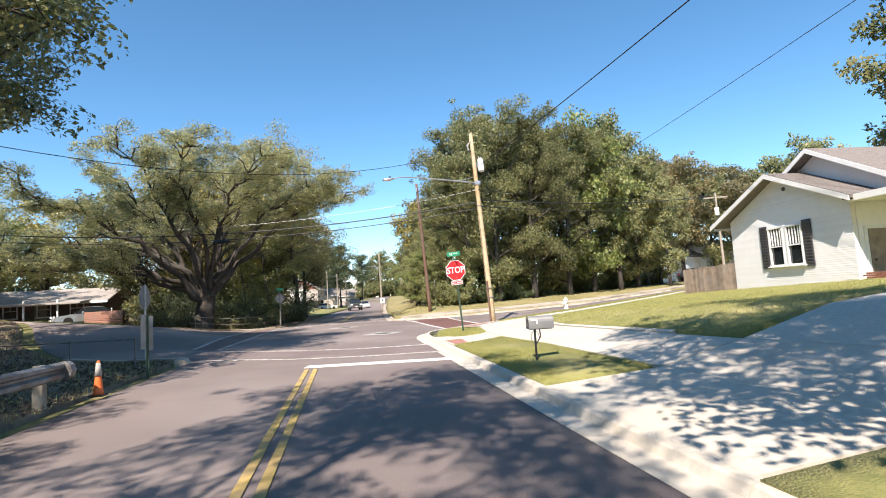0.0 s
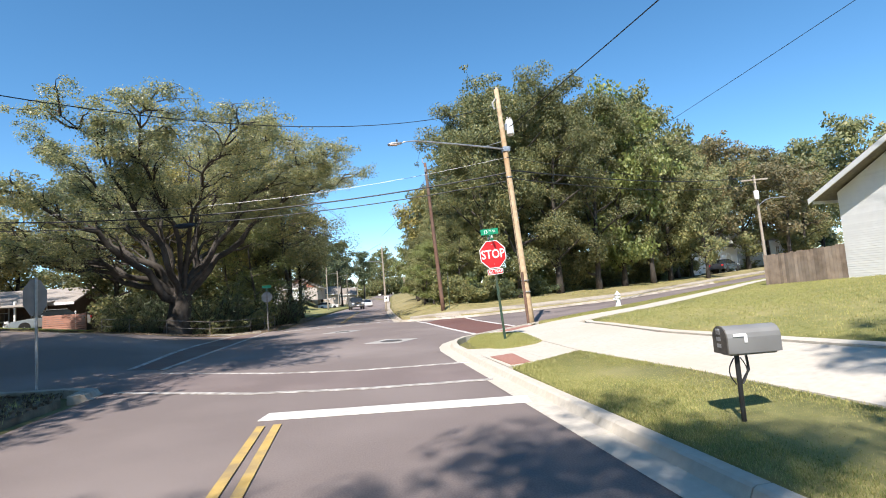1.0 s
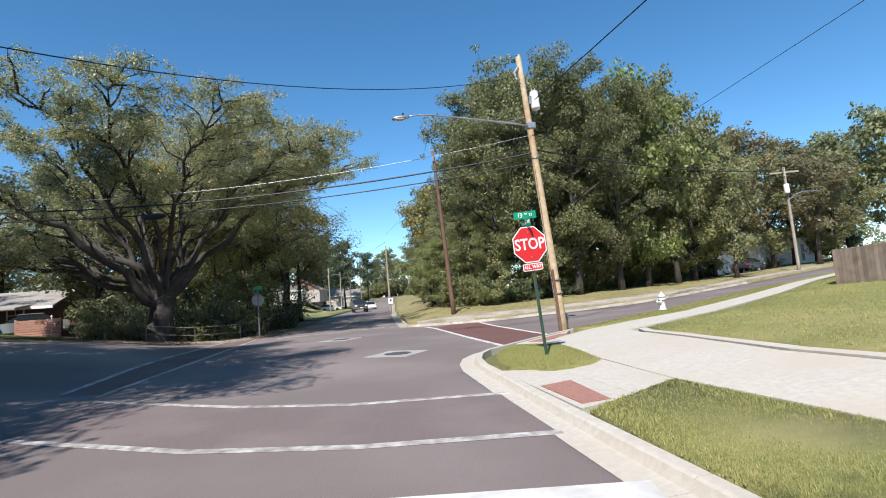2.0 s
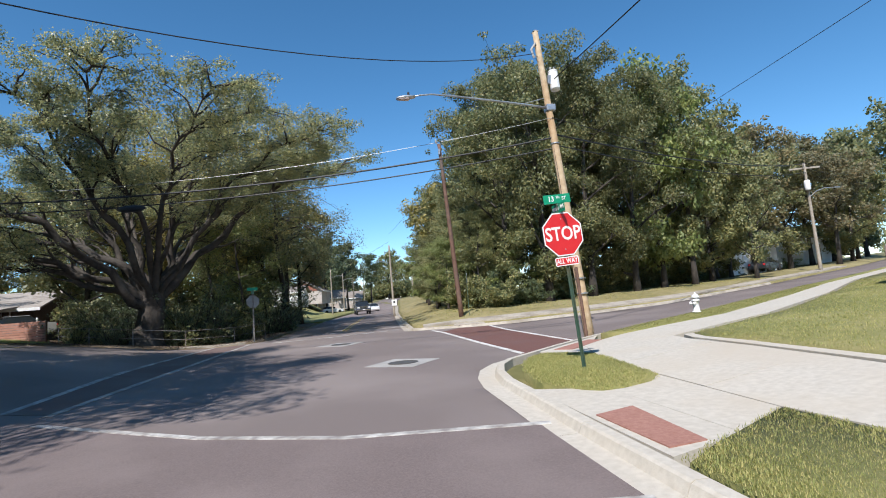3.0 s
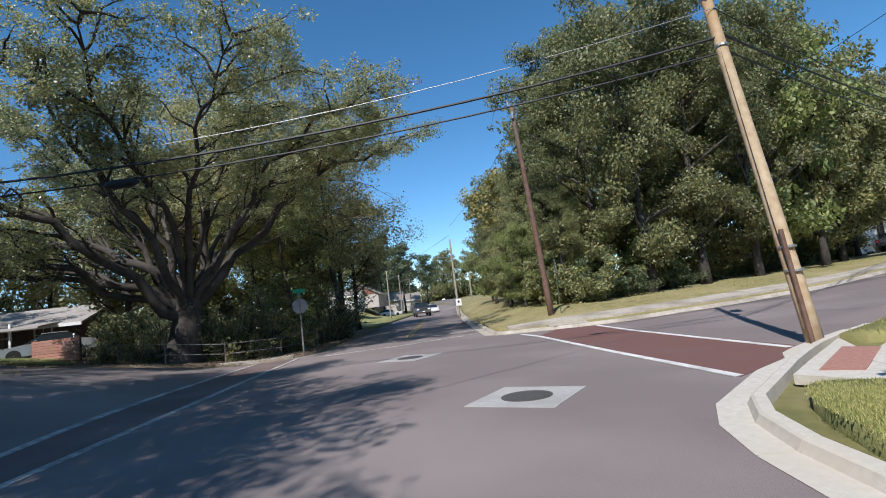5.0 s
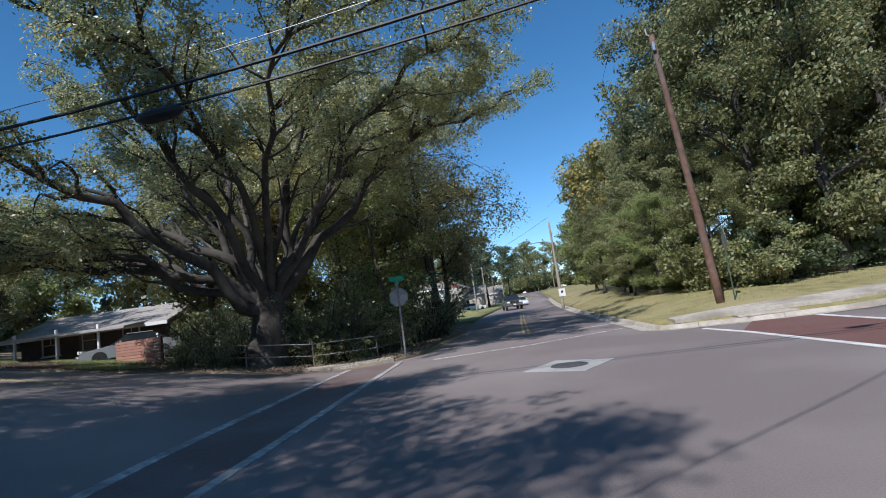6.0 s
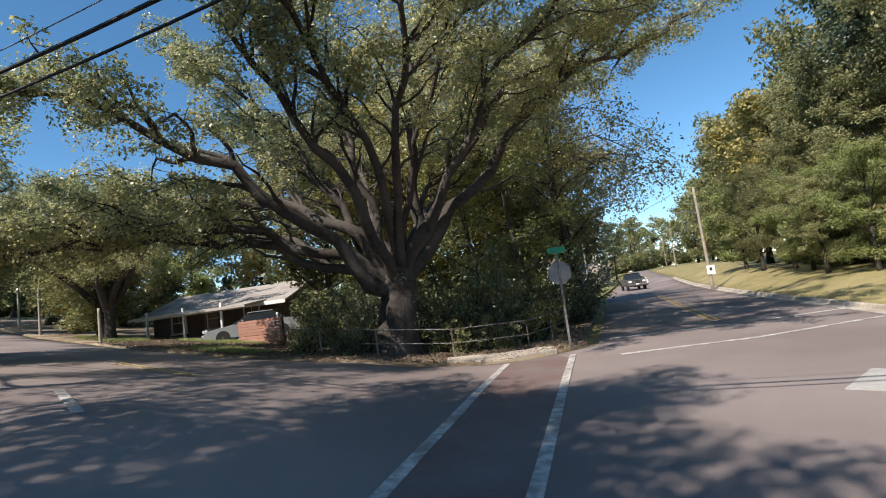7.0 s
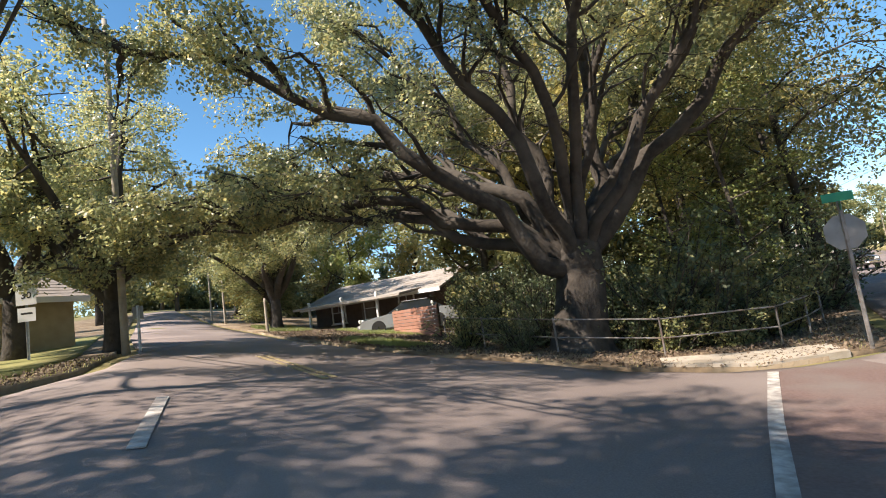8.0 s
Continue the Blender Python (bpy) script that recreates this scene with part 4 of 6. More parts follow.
def great_oak(x, y):
    """The wide, many-limbed oak: short thick bole, long crooked limbs that arch out, leaves in masses on their outer halves."""
    rng = random.Random(77)
    top = thing("oak_tree", x, y, ground_z(x, y), "huge spreading oak with many crooked limbs and olive leaves", "tree")
    bole = bmesh.new()
    tube(bole, [(0, 0, -0.3), (0, 0, 0.1), (0.06, 0.03, 0.6), (0.15, 0.09, 1.3), (0.26, 0.15, 2.0), (0.36, 0.2, 2.7), (0.46, 0.26, 3.3)], [1.05, 0.82, 0.66, 0.60, 0.58, 0.52, 0.34], 18)
    for v in bole.verts:
        a = math.atan2(v.co.y, v.co.x)
        k = 1 + (0.13 * math.sin(a * 5 + v.co.z * 0.7) + 0.06 * math.sin(a * 11 - v.co.z)) * (1.15 - 0.2 * v.co.z)
        v.co.x, v.co.y = v.co.x * k, v.co.y * k
    part("trunk", bole, M["bark"], top, "massive fluted dark trunk", True)
    # azimuth, foot on the bole, length, radius, climb at foot, middle and end
    sideways = ((215, 2.7, 9.5, 0.29, 66, 6, 12), (229, 2.3, 13.0, 0.31, 44, 34, 10), (206, 2.4, 13.0, 0.25, 42, 8, -10), (214, 2.2, 11.5, 0.23, 32, 12, -4),
                (188, 2.3, 11.5, 0.22, 36, 20, 2), (18, 2.8, 13.0, 0.31, 50, 41, 8), (50, 3.0, 10.5, 0.17, 60, 45, 14), (334, 2.8, 13.0, 0.19, 58, 42, 4))
    upright = ((31, 2.6, 9.5, 0.32, 74, 86, 72), (226, 2.9, 9.5, 0.22, 80, 74, 60), (250, 2.5, 12.5, 0.25, 58, 50, 34), (280, 2.8, 13.5, 0.21, 56, 42, 16), (308, 2.8, 13.0, 0.2, 58, 44, 16), (322, 3.0, 12.0, 0.16, 68, 54, 18),
               (160, 2.4, 11.0, 0.23, 60, 52, 36), (120, 2.6, 9.5, 0.2, 66, 52, 30), (76, 2.8, 10.0, 0.21, 62, 52, 30), (186, 2.8, 11.5, 0.21, 60, 54, 46), (5, 3.0, 12.0, 0.19, 66, 48, 12))
    sprays = []
    for az, foot, length, r, *lifts in sideways + upright:
        a = radians(az)
        lean = Vector((0.14, 0.08, 0)) * foot
        pts = crooked(lean + Vector((0.22 * math.cos(a), 0.22 * math.sin(a), foot - 0.3)), az, length, lifts, 14, rng, 20)
        bm = bmesh.new()
        tube(bm, pts, [max(0.03, 0.76 * r * (1.12 - 0.072 * j) * rng.uniform(0.94, 1.06)) for j in range(15)], 9, False)
        for j in range(4, 15):
            for _ in range(1 if j < 6 else 2):
                f = j / 14
                d = (pts[j] - pts[j - 1]).normalized()
                out = math.degrees(math.atan2(d.y, d.x)) + rng.choice((-1, 1)) * rng.uniform(25, 75)
                climb = math.degrees(math.asin(max(-1, min(1, d.z)))) * 0.5
                reach = rng.uniform(1.6, 3.6) * (1.15 - 0.35 * f)
                sub = crooked(pts[j], out, reach, (climb + rng.uniform(5, 40), climb + rng.uniform(-15, 25), rng.uniform(-35, 20)), 6, rng, 18)
                tube(bm, sub, [max(0.012, r * 0.26 * (1 - 0.14 * q)) for q in range(7)], 5, False)
                for q in range(2, 7):
                    for _ in range(2):
                        twig = crooked(sub[q], rng.uniform(0, 360), rng.uniform(0.45, 1.15), (rng.uniform(-20, 45), 0, rng.uniform(-45, 10)), 3, rng, 20)
                        tube(bm, twig, [0.013, 0.010, 0.008, 0.005], 3, False)
                        away = math.hypot(twig[-1].x, twig[-1].y)
                        reach_out = math.hypot(away, twig[-1].z - 3.0)
                        if twig[-1].z > 2.6 and reach_out > 4.6 and rng.random() < 0.34 + 0.12 * (reach_out - 4.6):
                            sprays += [(twig[2], 0.26 * rng.uniform(0.7, 1.3)), (twig[3], 0.36 * rng.uniform(0.6, 1.4))]
        part("limb", bm, M["bark"], top, shade=True)
    crown = new("crown", leaf_mesh("crown", sprays, 42, 0.058, LEAF["oak"], 78, 0.75, 0.5))
    crown.parent = top
    return top


great_oak(-14.3, 20.4)


def street_tree(x, y, seed, lean):
    """A forked oak beside the street, its bole low and thick."""
    rng = random.Random(seed)
    top = thing("street_tree", x, y, ground_z(x, y), "dark forked oak on the verge beside a pole", "tree", "verge oaks")
    bm = tube(bmesh.new(), [(0, 0, -0.2), (0, 0, 0.5), (0.02, 0, 1.5), (0.03, 0.0, 2.4)], [0.38, 0.27, 0.24, 0.2], 10)
    part("trunk", bm, M["bark"], top, shade=True)
    clumps = []
    for az, up, length, r in ((20, 0.8, 6.5, 0.2), (75, 1.6, 6.0, 0.2), (130, 2.4, 6.5, 0.22), (190, 1.3, 6.0, 0.18), (250, 1.7, 6.0, 0.18), (310, 1.0, 6.0, 0.18), (345, 2.4, 6.5, 0.18)):
        a = radians(az + lean)
        b2 = bmesh.new()
        pts = branch_points((0.1 * math.cos(a), 0.1 * math.sin(a), rng.uniform(1.5, 2.3)), (math.cos(a), math.sin(a), up), length, 0.2, 0.02, 8, rng)
        tube(b2, pts, [max(0.02, r * (1.1 - 0.12 * j)) for j in range(9)], 7, False)
        for j in range(3, 9):
            for _ in range(2):
                sub = branch_points(pts[j], (rng.uniform(-1, 1), rng.uniform(-1, 1), rng.uniform(-0.5, 0.7)), rng.uniform(0.8, 2.2), 0.3, 0, 4, rng)
                tube(b2, sub, [0.05, 0.035, 0.025, 0.016, 0.01], 4, False)
                clumps += [(q, rng.uniform(0.35, 0.65)) for q in sub[2:] if q.z > 3.3]
        part("limb", b2, M["bark"], top, shade=True)
    crown = new("crown", leaf_mesh("crown", clumps, 120, 0.058, LEAF["oak"], seed, 0.8, 0.4))
    crown.parent = top
    return top


street_tree(-26.0, 15.1, 5, 30)
street_tree(-27.6, 13.3, 6, 200)
street_tree(-32.8, 26.6, 7, 100)
street_tree(-34.6, 28.0, 8, 240)


# ---- signs, poles, wires ----
def octagon(r):
    return [(r * math.cos(radians(22.5 + 45 * k)) / math.cos(radians(22.5)), r * math.sin(radians(22.5 + 45 * k)) / math.cos(radians(22.5))) for k in range(8)]


FACE = Matrix.Rotation(radians(90), 4, "X")            # letters from the ground plane up to face -y


def u_post(top, height, material, label):
    """A flanged U-channel post with its row of holes marked."""
    s = [(-0.045, -0.012), (-0.03, -0.012), (-0.02, 0.022), (0.02, 0.022), (0.03, -0.012), (0.045, -0.012), (0.045, -0.006), (0.034, -0.006), (0.024, 0.028), (-0.024, 0.028), (-0.034, -0.006), (-0.045, -0.006)]
    s = [(0.8 * px, 0.8 * py) for px, py in s]
    bm = prism(s, height + 0.2, "xy")
    bmesh.ops.translate(bm, verts=bm.verts, vec=(0, 0, height / 2 - 0.1))
    part("post", bm, material, top, label)


def stop_sign(x, y, turn, centre, plate, names, post, label, group="", half=0.381):
    top = thing("stop_sign", x, y, ground_z(x, y) + 0.1, label, "sign", group, turn)
    u_post(top, centre + (0.55 if names else 0.42), post, "green channel steel post" if post is M["post_green"] else "")
    def lifted(bm, dy, dz):
        bmesh.ops.translate(bm, verts=bm.verts, vec=(0, dy, dz))
        return bm
    panel = part("panel", lifted(prism(octagon(half), 0.003), -0.0165, centre), M["sign_back"], top, "grey metal back of the panel")
    part("border", lifted(prism(octagon(half - 0.002), 0.002), -0.020, centre), M["sign_white"], panel)
    part("red_face", lifted(prism(octagon(half * 0.937), 0.002), -0.0225, centre), M["sign_red"], panel)
    words("STOP", half * 0.88, M["sign_white"], Matrix.Translation((0, -0.0245, centre)) @ FACE, panel, squeeze=0.86)
    for dz in (0.7 * half, -0.7 * half):
        bolt = lathe([(0.011, 0), (0.011, 0.006), (0.004, 0.009)], 8)
        bmesh.ops.transform(bolt, matrix=Matrix.Translation((0, -0.024, centre + dz)) @ FACE, verts=bolt.verts)
        part("bolt", bolt, M["galvanised"], top)
    if plate:
        w, h, z = 0.457, 0.152, centre - 0.475
        all_way = part("all_way_plate", lifted(prism([(-w / 2 + 0.02, -h / 2), (w / 2 - 0.02, -h / 2), (w / 2, -h / 2 + 0.02), (w / 2, h / 2 - 0.02), (w / 2 - 0.02, h / 2), (-w / 2 + 0.02, h / 2), (-w / 2, h / 2 - 0.02), (-w / 2, -h / 2 + 0.02)], 0.003), -0.017, z), M["sign_white"], top)
        part("plate_face", a_box(0, -0.0195, z, w - 0.035, 0.002, h - 0.035), M["sign_red"], all_way)
        words("ALL WAY", 0.115, M["sign_white"], Matrix.Translation((0, -0.021, z)) @ FACE, all_way, squeeze=0.84)
    if names:
        for i, (text, ang) in enumerate(names):
            z = centre + 0.46 + 0.17 * (len(names) - 1 - i)
            rot = Matrix.Rotation(radians(ang), 4, "Z")
            bm = a_box(0, 0, 0, 0.50, 0.004, 0.16, 0.001)
            bmesh.ops.transform(bm, matrix=Matrix.Translation((0, 0, z)) @ rot, verts=bm.verts)
            blade = part("name_blade", bm, M["sign_green"], top, "green street name blade")
            if text:
                for word, dx, dz, size in text:
                    words(word, size, M["sign_white"], Matrix.Translation((0, 0, z)) @ rot @ Matrix.Translation((dx, -0.004, dz)) @ FACE, blade, squeeze=0.9)
            br = a_box(0, 0, z - 0.105, 0.05, 0.03, 0.03, 0.004)
            part("bracket", br, M["galvanised"], top)
    return top


# knocked a little out of plumb
main_stop = stop_sign(0.05, 0.15, 6, 2.36, True, (((("13", -0.11, 0.0, 0.13), ("TH", 0.015, 0.025, 0.06), ("ST", 0.13, 0.0, 0.085)), -6), ("", -94)), M["post_green"], "red stop sign on a green post with street name blades", "stop signs at the crossing")
blade = [c for c in main_stop.children if c.name.startswith("name_blade")][1]
rot = Matrix.Rotation(radians(-94), 4, "Z")
words("AVE", 0.10, M["sign_white"], Matrix.Translation((0, 0, 2.82)) @ rot @ Matrix.Translation((0.15, -0.004, 0.01)) @ FACE, blade, squeeze=0.9)
bar = a_box(-0.10, -0.004, 0, 0.24, 0.002, 0.06)
bmesh.ops.transform(bar, matrix=Matrix.Translation((0, 0, 2.82)) @ rot, verts=bar.verts)
part("name_bar", bar, M["sign_white"], blade)
main_stop.matrix_basis = main_stop.matrix_basis @ Matrix.Rotation(radians(-4), 4, "Y")
stop_sign(-8.75, 18.9, 188, 1.95, False, (("", 10), ("", 80)), M["dull_pipe"], "stop sign seen from its grey metal back", "stop signs at the crossing", 0.305)
stop_sign(2.55, 19.75, 78, 2.05, False, (), M["post_green"], "stop sign seen from its grey back beside the brown pole", "stop signs at the crossing", 0.33)
stop_sign(-10.55, -0.95, 266, 1.95, False, (), M["galvanised"], "shaded stop sign seen from its back at the corner", "stop signs at the crossing")


def wooden_pole(name, x, y, height, r, material, label, lean=(0, 0), group="utility poles"):
    top = thing(name, x, y, ground_z(x, y), label, "utility pole", group)
    n = 8
    pts = [(lean[0] * i / n, lean[1] * i / n, -0.3 + (height + 0.3) * i / n) for i in range(n + 1)]
    part("shaft", a_tube(pts, [r * (1 - 0.35 * i / n) for i in range(n + 1)], 14), material, top, shade=True)
    return top


light_pole = wooden_pole("light_pole", 2.92, 5.78, 10.25, 0.15, M["pole_pale"], "pale new wooden utility pole with a street light arm", (-0.08, 1.68))
arm_pts = [(-0.06, 1.2, 7.36), (-0.7, 1.12, 7.44), (-2.08, 0.92, 7.53), (-3.3, 0.74, 7.60), (-4.0, 0.64, 7.62), (-4.35, 0.6, 7.58), (-4.6, 0.57, 7.52)]
arm = part("arm", a_tube(arm_pts, [0.04, 0.038, 0.034, 0.03, 0.027, 0.025, 0.025], 8), M["galvanised"], light_pole, "long slim aluminium lamp arm", True)
part("arm_clamp", a_box(-0.03, 1.2, 7.36, 0.3, 0.3, 0.22, 0.02), M["galvanised"], arm)
part("arm_brace", a_tube([(-0.1, 1.28, 7.75), (-0.9, 1.1, 7.5)], 0.012, 5), M["galvanised"], arm)
head = lathe([(0.03, 0), (0.075, 0.04), (0.105, 0.2), (0.12, 0.36), (0.11, 0.5), (0.06, 0.58), (0.02, 0.6)], 14)
bmesh.ops.transform(head, matrix=Matrix.Translation((-4.5, 0.58, 7.53)) @ Matrix.Rotation(radians(-97), 4, "Y") @ Matrix.Diagonal((0.6, 1.1, 1, 1)), verts=head.verts)
lamp_head = part("lamp_head", head, M["galvanised"], light_pole, "flat grey street light head", True)
part("lens", a_box(-4.86, 0.55, 7.43, 0.3, 0.17, 0.04, 0.015), M["lamp_lens"], lamp_head)
part("photocell", lathe([(0.035, 7.57), (0.035, 7.64), (0.02, 7.66)], 8), M["dark"], lamp_head).location = (-4.72, 0.56, 0)
can = lathe([(0.15, 0), (0.16, 0.03), (0.16, 0.60), (0.15, 0.64), (0.165, 0.65), (0.16, 0.68), (0.06, 0.72)], 18)
bmesh.ops.transform(can, matrix=Matrix.Translation((0.30, 1.34, 8.05)) @ Matrix.Rotation(radians(-9), 4, "X"), verts=can.verts)
trafo = part("transformer", can, M["white_paint"], light_pole, "pale grey transformer can", True)
for dx in (-0.06, 0.06):
    b = lathe([(0.022, 0), (0.04, 0.03), (0.025, 0.06), (0.04, 0.09), (0.02, 0.14)], 8)
    bmesh.ops.translate(b, verts=b.verts, vec=(0.30 + dx, 1.46, 8.74))
    part("bushing", b, M["pad"], trafo)
part("bracket", a_box(0.13, 1.36, 8.4, 0.14, 0.08, 0.3, 0.01), M["galvanised"], light_pole)
part("insulator_bracket", a_tube([(-0.08, 1.5, 9.3), (-0.34, 1.44, 9.25), (-0.40, 1.44, 9.5)], 0.022, 6), M["galvanised"], light_pole)
part("cut_out", a_tube([(-0.18, 1.5, 9.75), (-0.36, 1.47, 9.5), (-0.30, 1.45, 9.2)], [0.03, 0.045, 0.025], 8), M["pad"], light_pole, "pale ceramic fuse cut-out")
part("pole_cap", a_box(-0.08, 1.68, 10.24, 0.2, 0.2, 0.02, 0.005), M["galvanised"], light_pole)
part("drop_wire", a_tube([(0.22, 1.4, 8.7), (0.02, 1.4, 8.9), (-0.2, 1.45, 9.1), (-0.3, 1.45, 9.25)], 0.008, 5), M["cable"], light_pole)
part("ground_wire", a_tube([(-0.155, -0.06, 0.0), (-0.16, 0.35, 2.4), (-0.13, 1.1, 7.0), (-0.13, 1.3, 8.2)], 0.008, 5), M["cable"], light_pole)
part("conduit", a_tube([(-0.15, -0.09, -0.1), (-0.13, 0.2, 1.9), (-0.13, 0.22, 2.1)], 0.045, 8), M["pole_dark"], light_pole, "dark conduit up the foot of the pole")
for dz, dy in ((1.3, 0.05), (1.75, 0.12), (6.1, 0.84)):
    part("staple_band", lathe([(0.172 - 0.006 * dz, dz), (0.172 - 0.006 * dz, dz + 0.04)], 14), M["galvanised"], light_pole).location = (-0.008 * dz, 0.164 * dz, 0)

brown_pole = wooden_pole("brown_pole", 2.15, 19.9, 10.1, 0.145, M["pole_dark"], "dark brown leaning wooden utility pole", (-0.5, 0.3))
part("insulator_pin", a_tube([(-0.5, 0.3, 10.05), (-0.66, 0.3, 10.15), (-0.68, 0.3, 10.4)], 0.03, 6), M["pad"], brown_pole)
part("cut_out", a_box(-0.55, 0.14, 9.6, 0.1, 0.12, 0.34, 0.02), M["galvanised"], brown_pole)
far_pole = wooden_pole("far_pole", 0.1, 42, 7.0, 0.12, M["pole_grey"], "weathered grey wooden pole with a small white sign", (-0.1, 0))
part("arm", a_tube([(0, 0, 5.2), (-0.8, -0.1, 5.45), (-1.7, -0.15, 5.45)], 0.03, 6), M["galvanised"], far_pole)
plate = part("notice", a_box(0.05, -0.16, 1.35, 0.5, 0.02, 0.6, 0.004), M["sign_white"], far_pole, "small white notice board")
part("notice_bar", a_box(0.05, -0.172, 1.4, 0.16, 0.004, 0.2), M["black_paint"], plate)
for px, py, ph in ((-7.2, 78, 7.5), (-5.6, 96, 7.8), (-3.6, 116, 8), (-0.6, 140, 8.2), (2.5, 165, 8.4), (10.5, 115, 8), (16.5, 165, 8.2)):
    p = wooden_pole("roadside_pole", px, py, ph, 0.12, M["pole_grey"], "thin grey utility pole far down the street")
    part("arm", a_tube([(0, 0, ph - 1.4), (1.0, -0.1, ph - 1.1), (2.0, -0.1, ph - 1.1)], 0.03, 5), M["galvanised"], p)
right_pole = wooden_pole("right_pole", 37.0, 30.3, 9.0, 0.16, M["pole_grey"], "grey utility pole with cross arm and street light", (-0.2, 0))
part("cross_arm", a_box(-0.2, 0, 8.55, 2.5, 0.12, 0.14, 0.01, Matrix.Rotation(radians(-20), 4, "Z")), M["pole_grey"], right_pole)
can2 = lathe([(0.22, 0), (0.23, 0.04), (0.23, 0.75), (0.18, 0.8)], 14)
bmesh.ops.translate(can2, verts=can2.verts, vec=(-0.45, -0.3, 6.7))
part("transformer", can2, M["white_paint"], right_pole, "white transformer can", True)
part("lamp_arm", a_tube([(0, 0, 6.2), (0.5, -0.2, 6.6), (1.2, -0.4, 6.8), (1.9, -0.6, 6.75)], 0.035, 6), M["galvanised"], right_pole)
part("lamp_head", a_box(2.15, -0.68, 6.75, 0.6, 0.26, 0.1, 0.03), M["galvanised"], right_pole)
right_pole.scale = (1, 1, 1.1)
left_pole = wooden_pole("left_pole", -24.75, 14.75, 9.6, 0.1, M["pole_grey"], "slim grey utility pole beside a forked oak")
cable_pole = wooden_pole("cable_pole", -27.0, 11.2, 9.0, 0.15, M["pole_grey"], "grey utility pole on the shaded verge")
service_pole = wooden_pole("service_pole", -14.2, -3.8, 7.2, 0.13, M["pole_grey"], "short grey service pole among the verge trees")
back_pole = wooden_pole("back_pole", 6.5, -34, 10.0, 0.16, M["pole_pale"], "wooden utility pole beside the street")


def wire(a, b, sag, r, material, label):
    n = 22
    pts = [Vector(a).lerp(Vector(b), i / n) - Vector((0, 0, sag * 4 * (i / n) * (1 - i / n))) for i in range(n + 1)]
    ob = part("overhead_wire", a_tube(pts, r, 5), material)
    return tagged(ob, label, "wire", "overhead wires")


T = Vector((2.86, 6.8, 0))
for a, b, sag, r, m in ((T + Vector((0, 0, 6.35)), (-27.0, 11.2, 6.7), 1.15, 0.028, "cable"), (T + Vector((0, 0, 6.0)), (-27.0, 11.2, 6.3), 1.1, 0.02, "cable"), (T + Vector((0, 0, 7.0)), (-27.0, 11.2, 7.0), 1.3, 0.008, "cable_pale"),
                        (T + Vector((-0.3, 0.3, 9.3)), (-14.2, -3.8, 6.4), 1.2, 0.012, "cable"),
                        (T + Vector((0, 0, 6.45)), (36.9, 30.3, 11.0), 0.55, 0.03, "cable"), (T + Vector((0, 0, 7.0)), (36.9, 30.3, 10.7), 0.5, 0.014, "cable"), (T + Vector((0, 0, 6.1)), (36.9, 30.3, 10.2), 0.6, 0.022, "cable"),
                        (T + Vector((0.2, 0, 8.3)), (6.5, -34, 9.9), 0.5, 0.018, "cable"), ((16.0, 27.0, 10.5), (6.9, -34, 9.6), 0.5, 0.012, "cable"),
                        ((1.7, 19.6, 9.4), (0.1, 42, 8.2), 0.35, 0.01, "cable"), ((1.7, 19.6, 9.7), (2.95, 7.0, 8.7), 0.2, 0.01, "cable"),
                        ((0.0, 42, 7.4), (-7.2, 78, 7.6), 0.4, 0.012, "cable"), ((-7.2, 78, 8.0), (-5.6, 96, 8.3), 0.3, 0.012, "cable"), ((37, 30.3, 11.0), (75, 48, 12.0), 0.6, 0.016, "cable"), ((37, 30.3, 10.6), (75, 48, 11.5), 0.6, 0.016, "cable"),
                        ((-24.75, 14.75, 9.3), (-60, 36, 12.5), 0.5, 0.02, "cable"), ((-27.0, 11.2, 8.6), (-24.75, 14.75, 9.2), 0.05, 0.016, "cable")):
    wire(a, b, sag, r, M[m], "thin pale overhead wire" if m == "cable_pale" else "black overhead cable between poles")
def on_cable(f):
    a, b = T + Vector((0, 0, 6.0)), Vector((-27.0, 11.2, 6.3))
    return a.lerp(b, f) - Vector((0, 0, 1.1 * 4 * f * (1 - f) + 0.07))


splice = part("splice_box", a_tube([on_cable(f) for f in (0.428, 0.432, 0.436, 0.448, 0.452, 0.456)], [0.03, 0.085, 0.11, 0.11, 0.085, 0.03], 10), M["cable"])
tagged(splice, "black splice case hung on the overhead cable", "splice case")


# ---- hydrant, mailbox, cone, rails ----
def hydrant(x, y):
    top = thing("hydrant", x, y, ground_z(x, y) + 0.14, "white cast iron fire hydrant in the grass", "hydrant", turn=35)
    part("barrel", lathe([(0.17, 0), (0.17, 0.04), (0.115, 0.05), (0.11, 0.42), (0.15, 0.44), (0.15, 0.49), (0.12, 0.5), (0.118, 0.56)], 16), M["white_paint"], top, shade=True)
    part("bonnet", lathe([(0.15, 0.56), (0.15, 0.6), (0.12, 0.66), (0.07, 0.71), (0.03, 0.73), (0.03, 0.79)], 16), M["white_paint"], top, shade=True)
    for k, (r, ln) in enumerate(((0.075, 0.21), (0.055, 0.2), (0.055, 0.2))):
        cap = lathe([(r * 0.8, 0.08), (r * 0.8, ln - 0.06), (r, ln - 0.055), (r, ln), (0.02, ln + 0.01), (0.02, ln + 0.04)], 10)
        bmesh.ops.transform(cap, matrix=Matrix.Translation((0, 0, 0.36)) @ Matrix.Rotation(radians((90, 0, 180)[k]), 4, "Z") @ Matrix.Rotation(radians(90), 4, "Y"), verts=cap.verts)
        part("nozzle_cap", cap, M["white_paint"], top)
    top.scale = (0.85, 0.85, 0.85)
    return top


hydrant(7.5, 7.25)


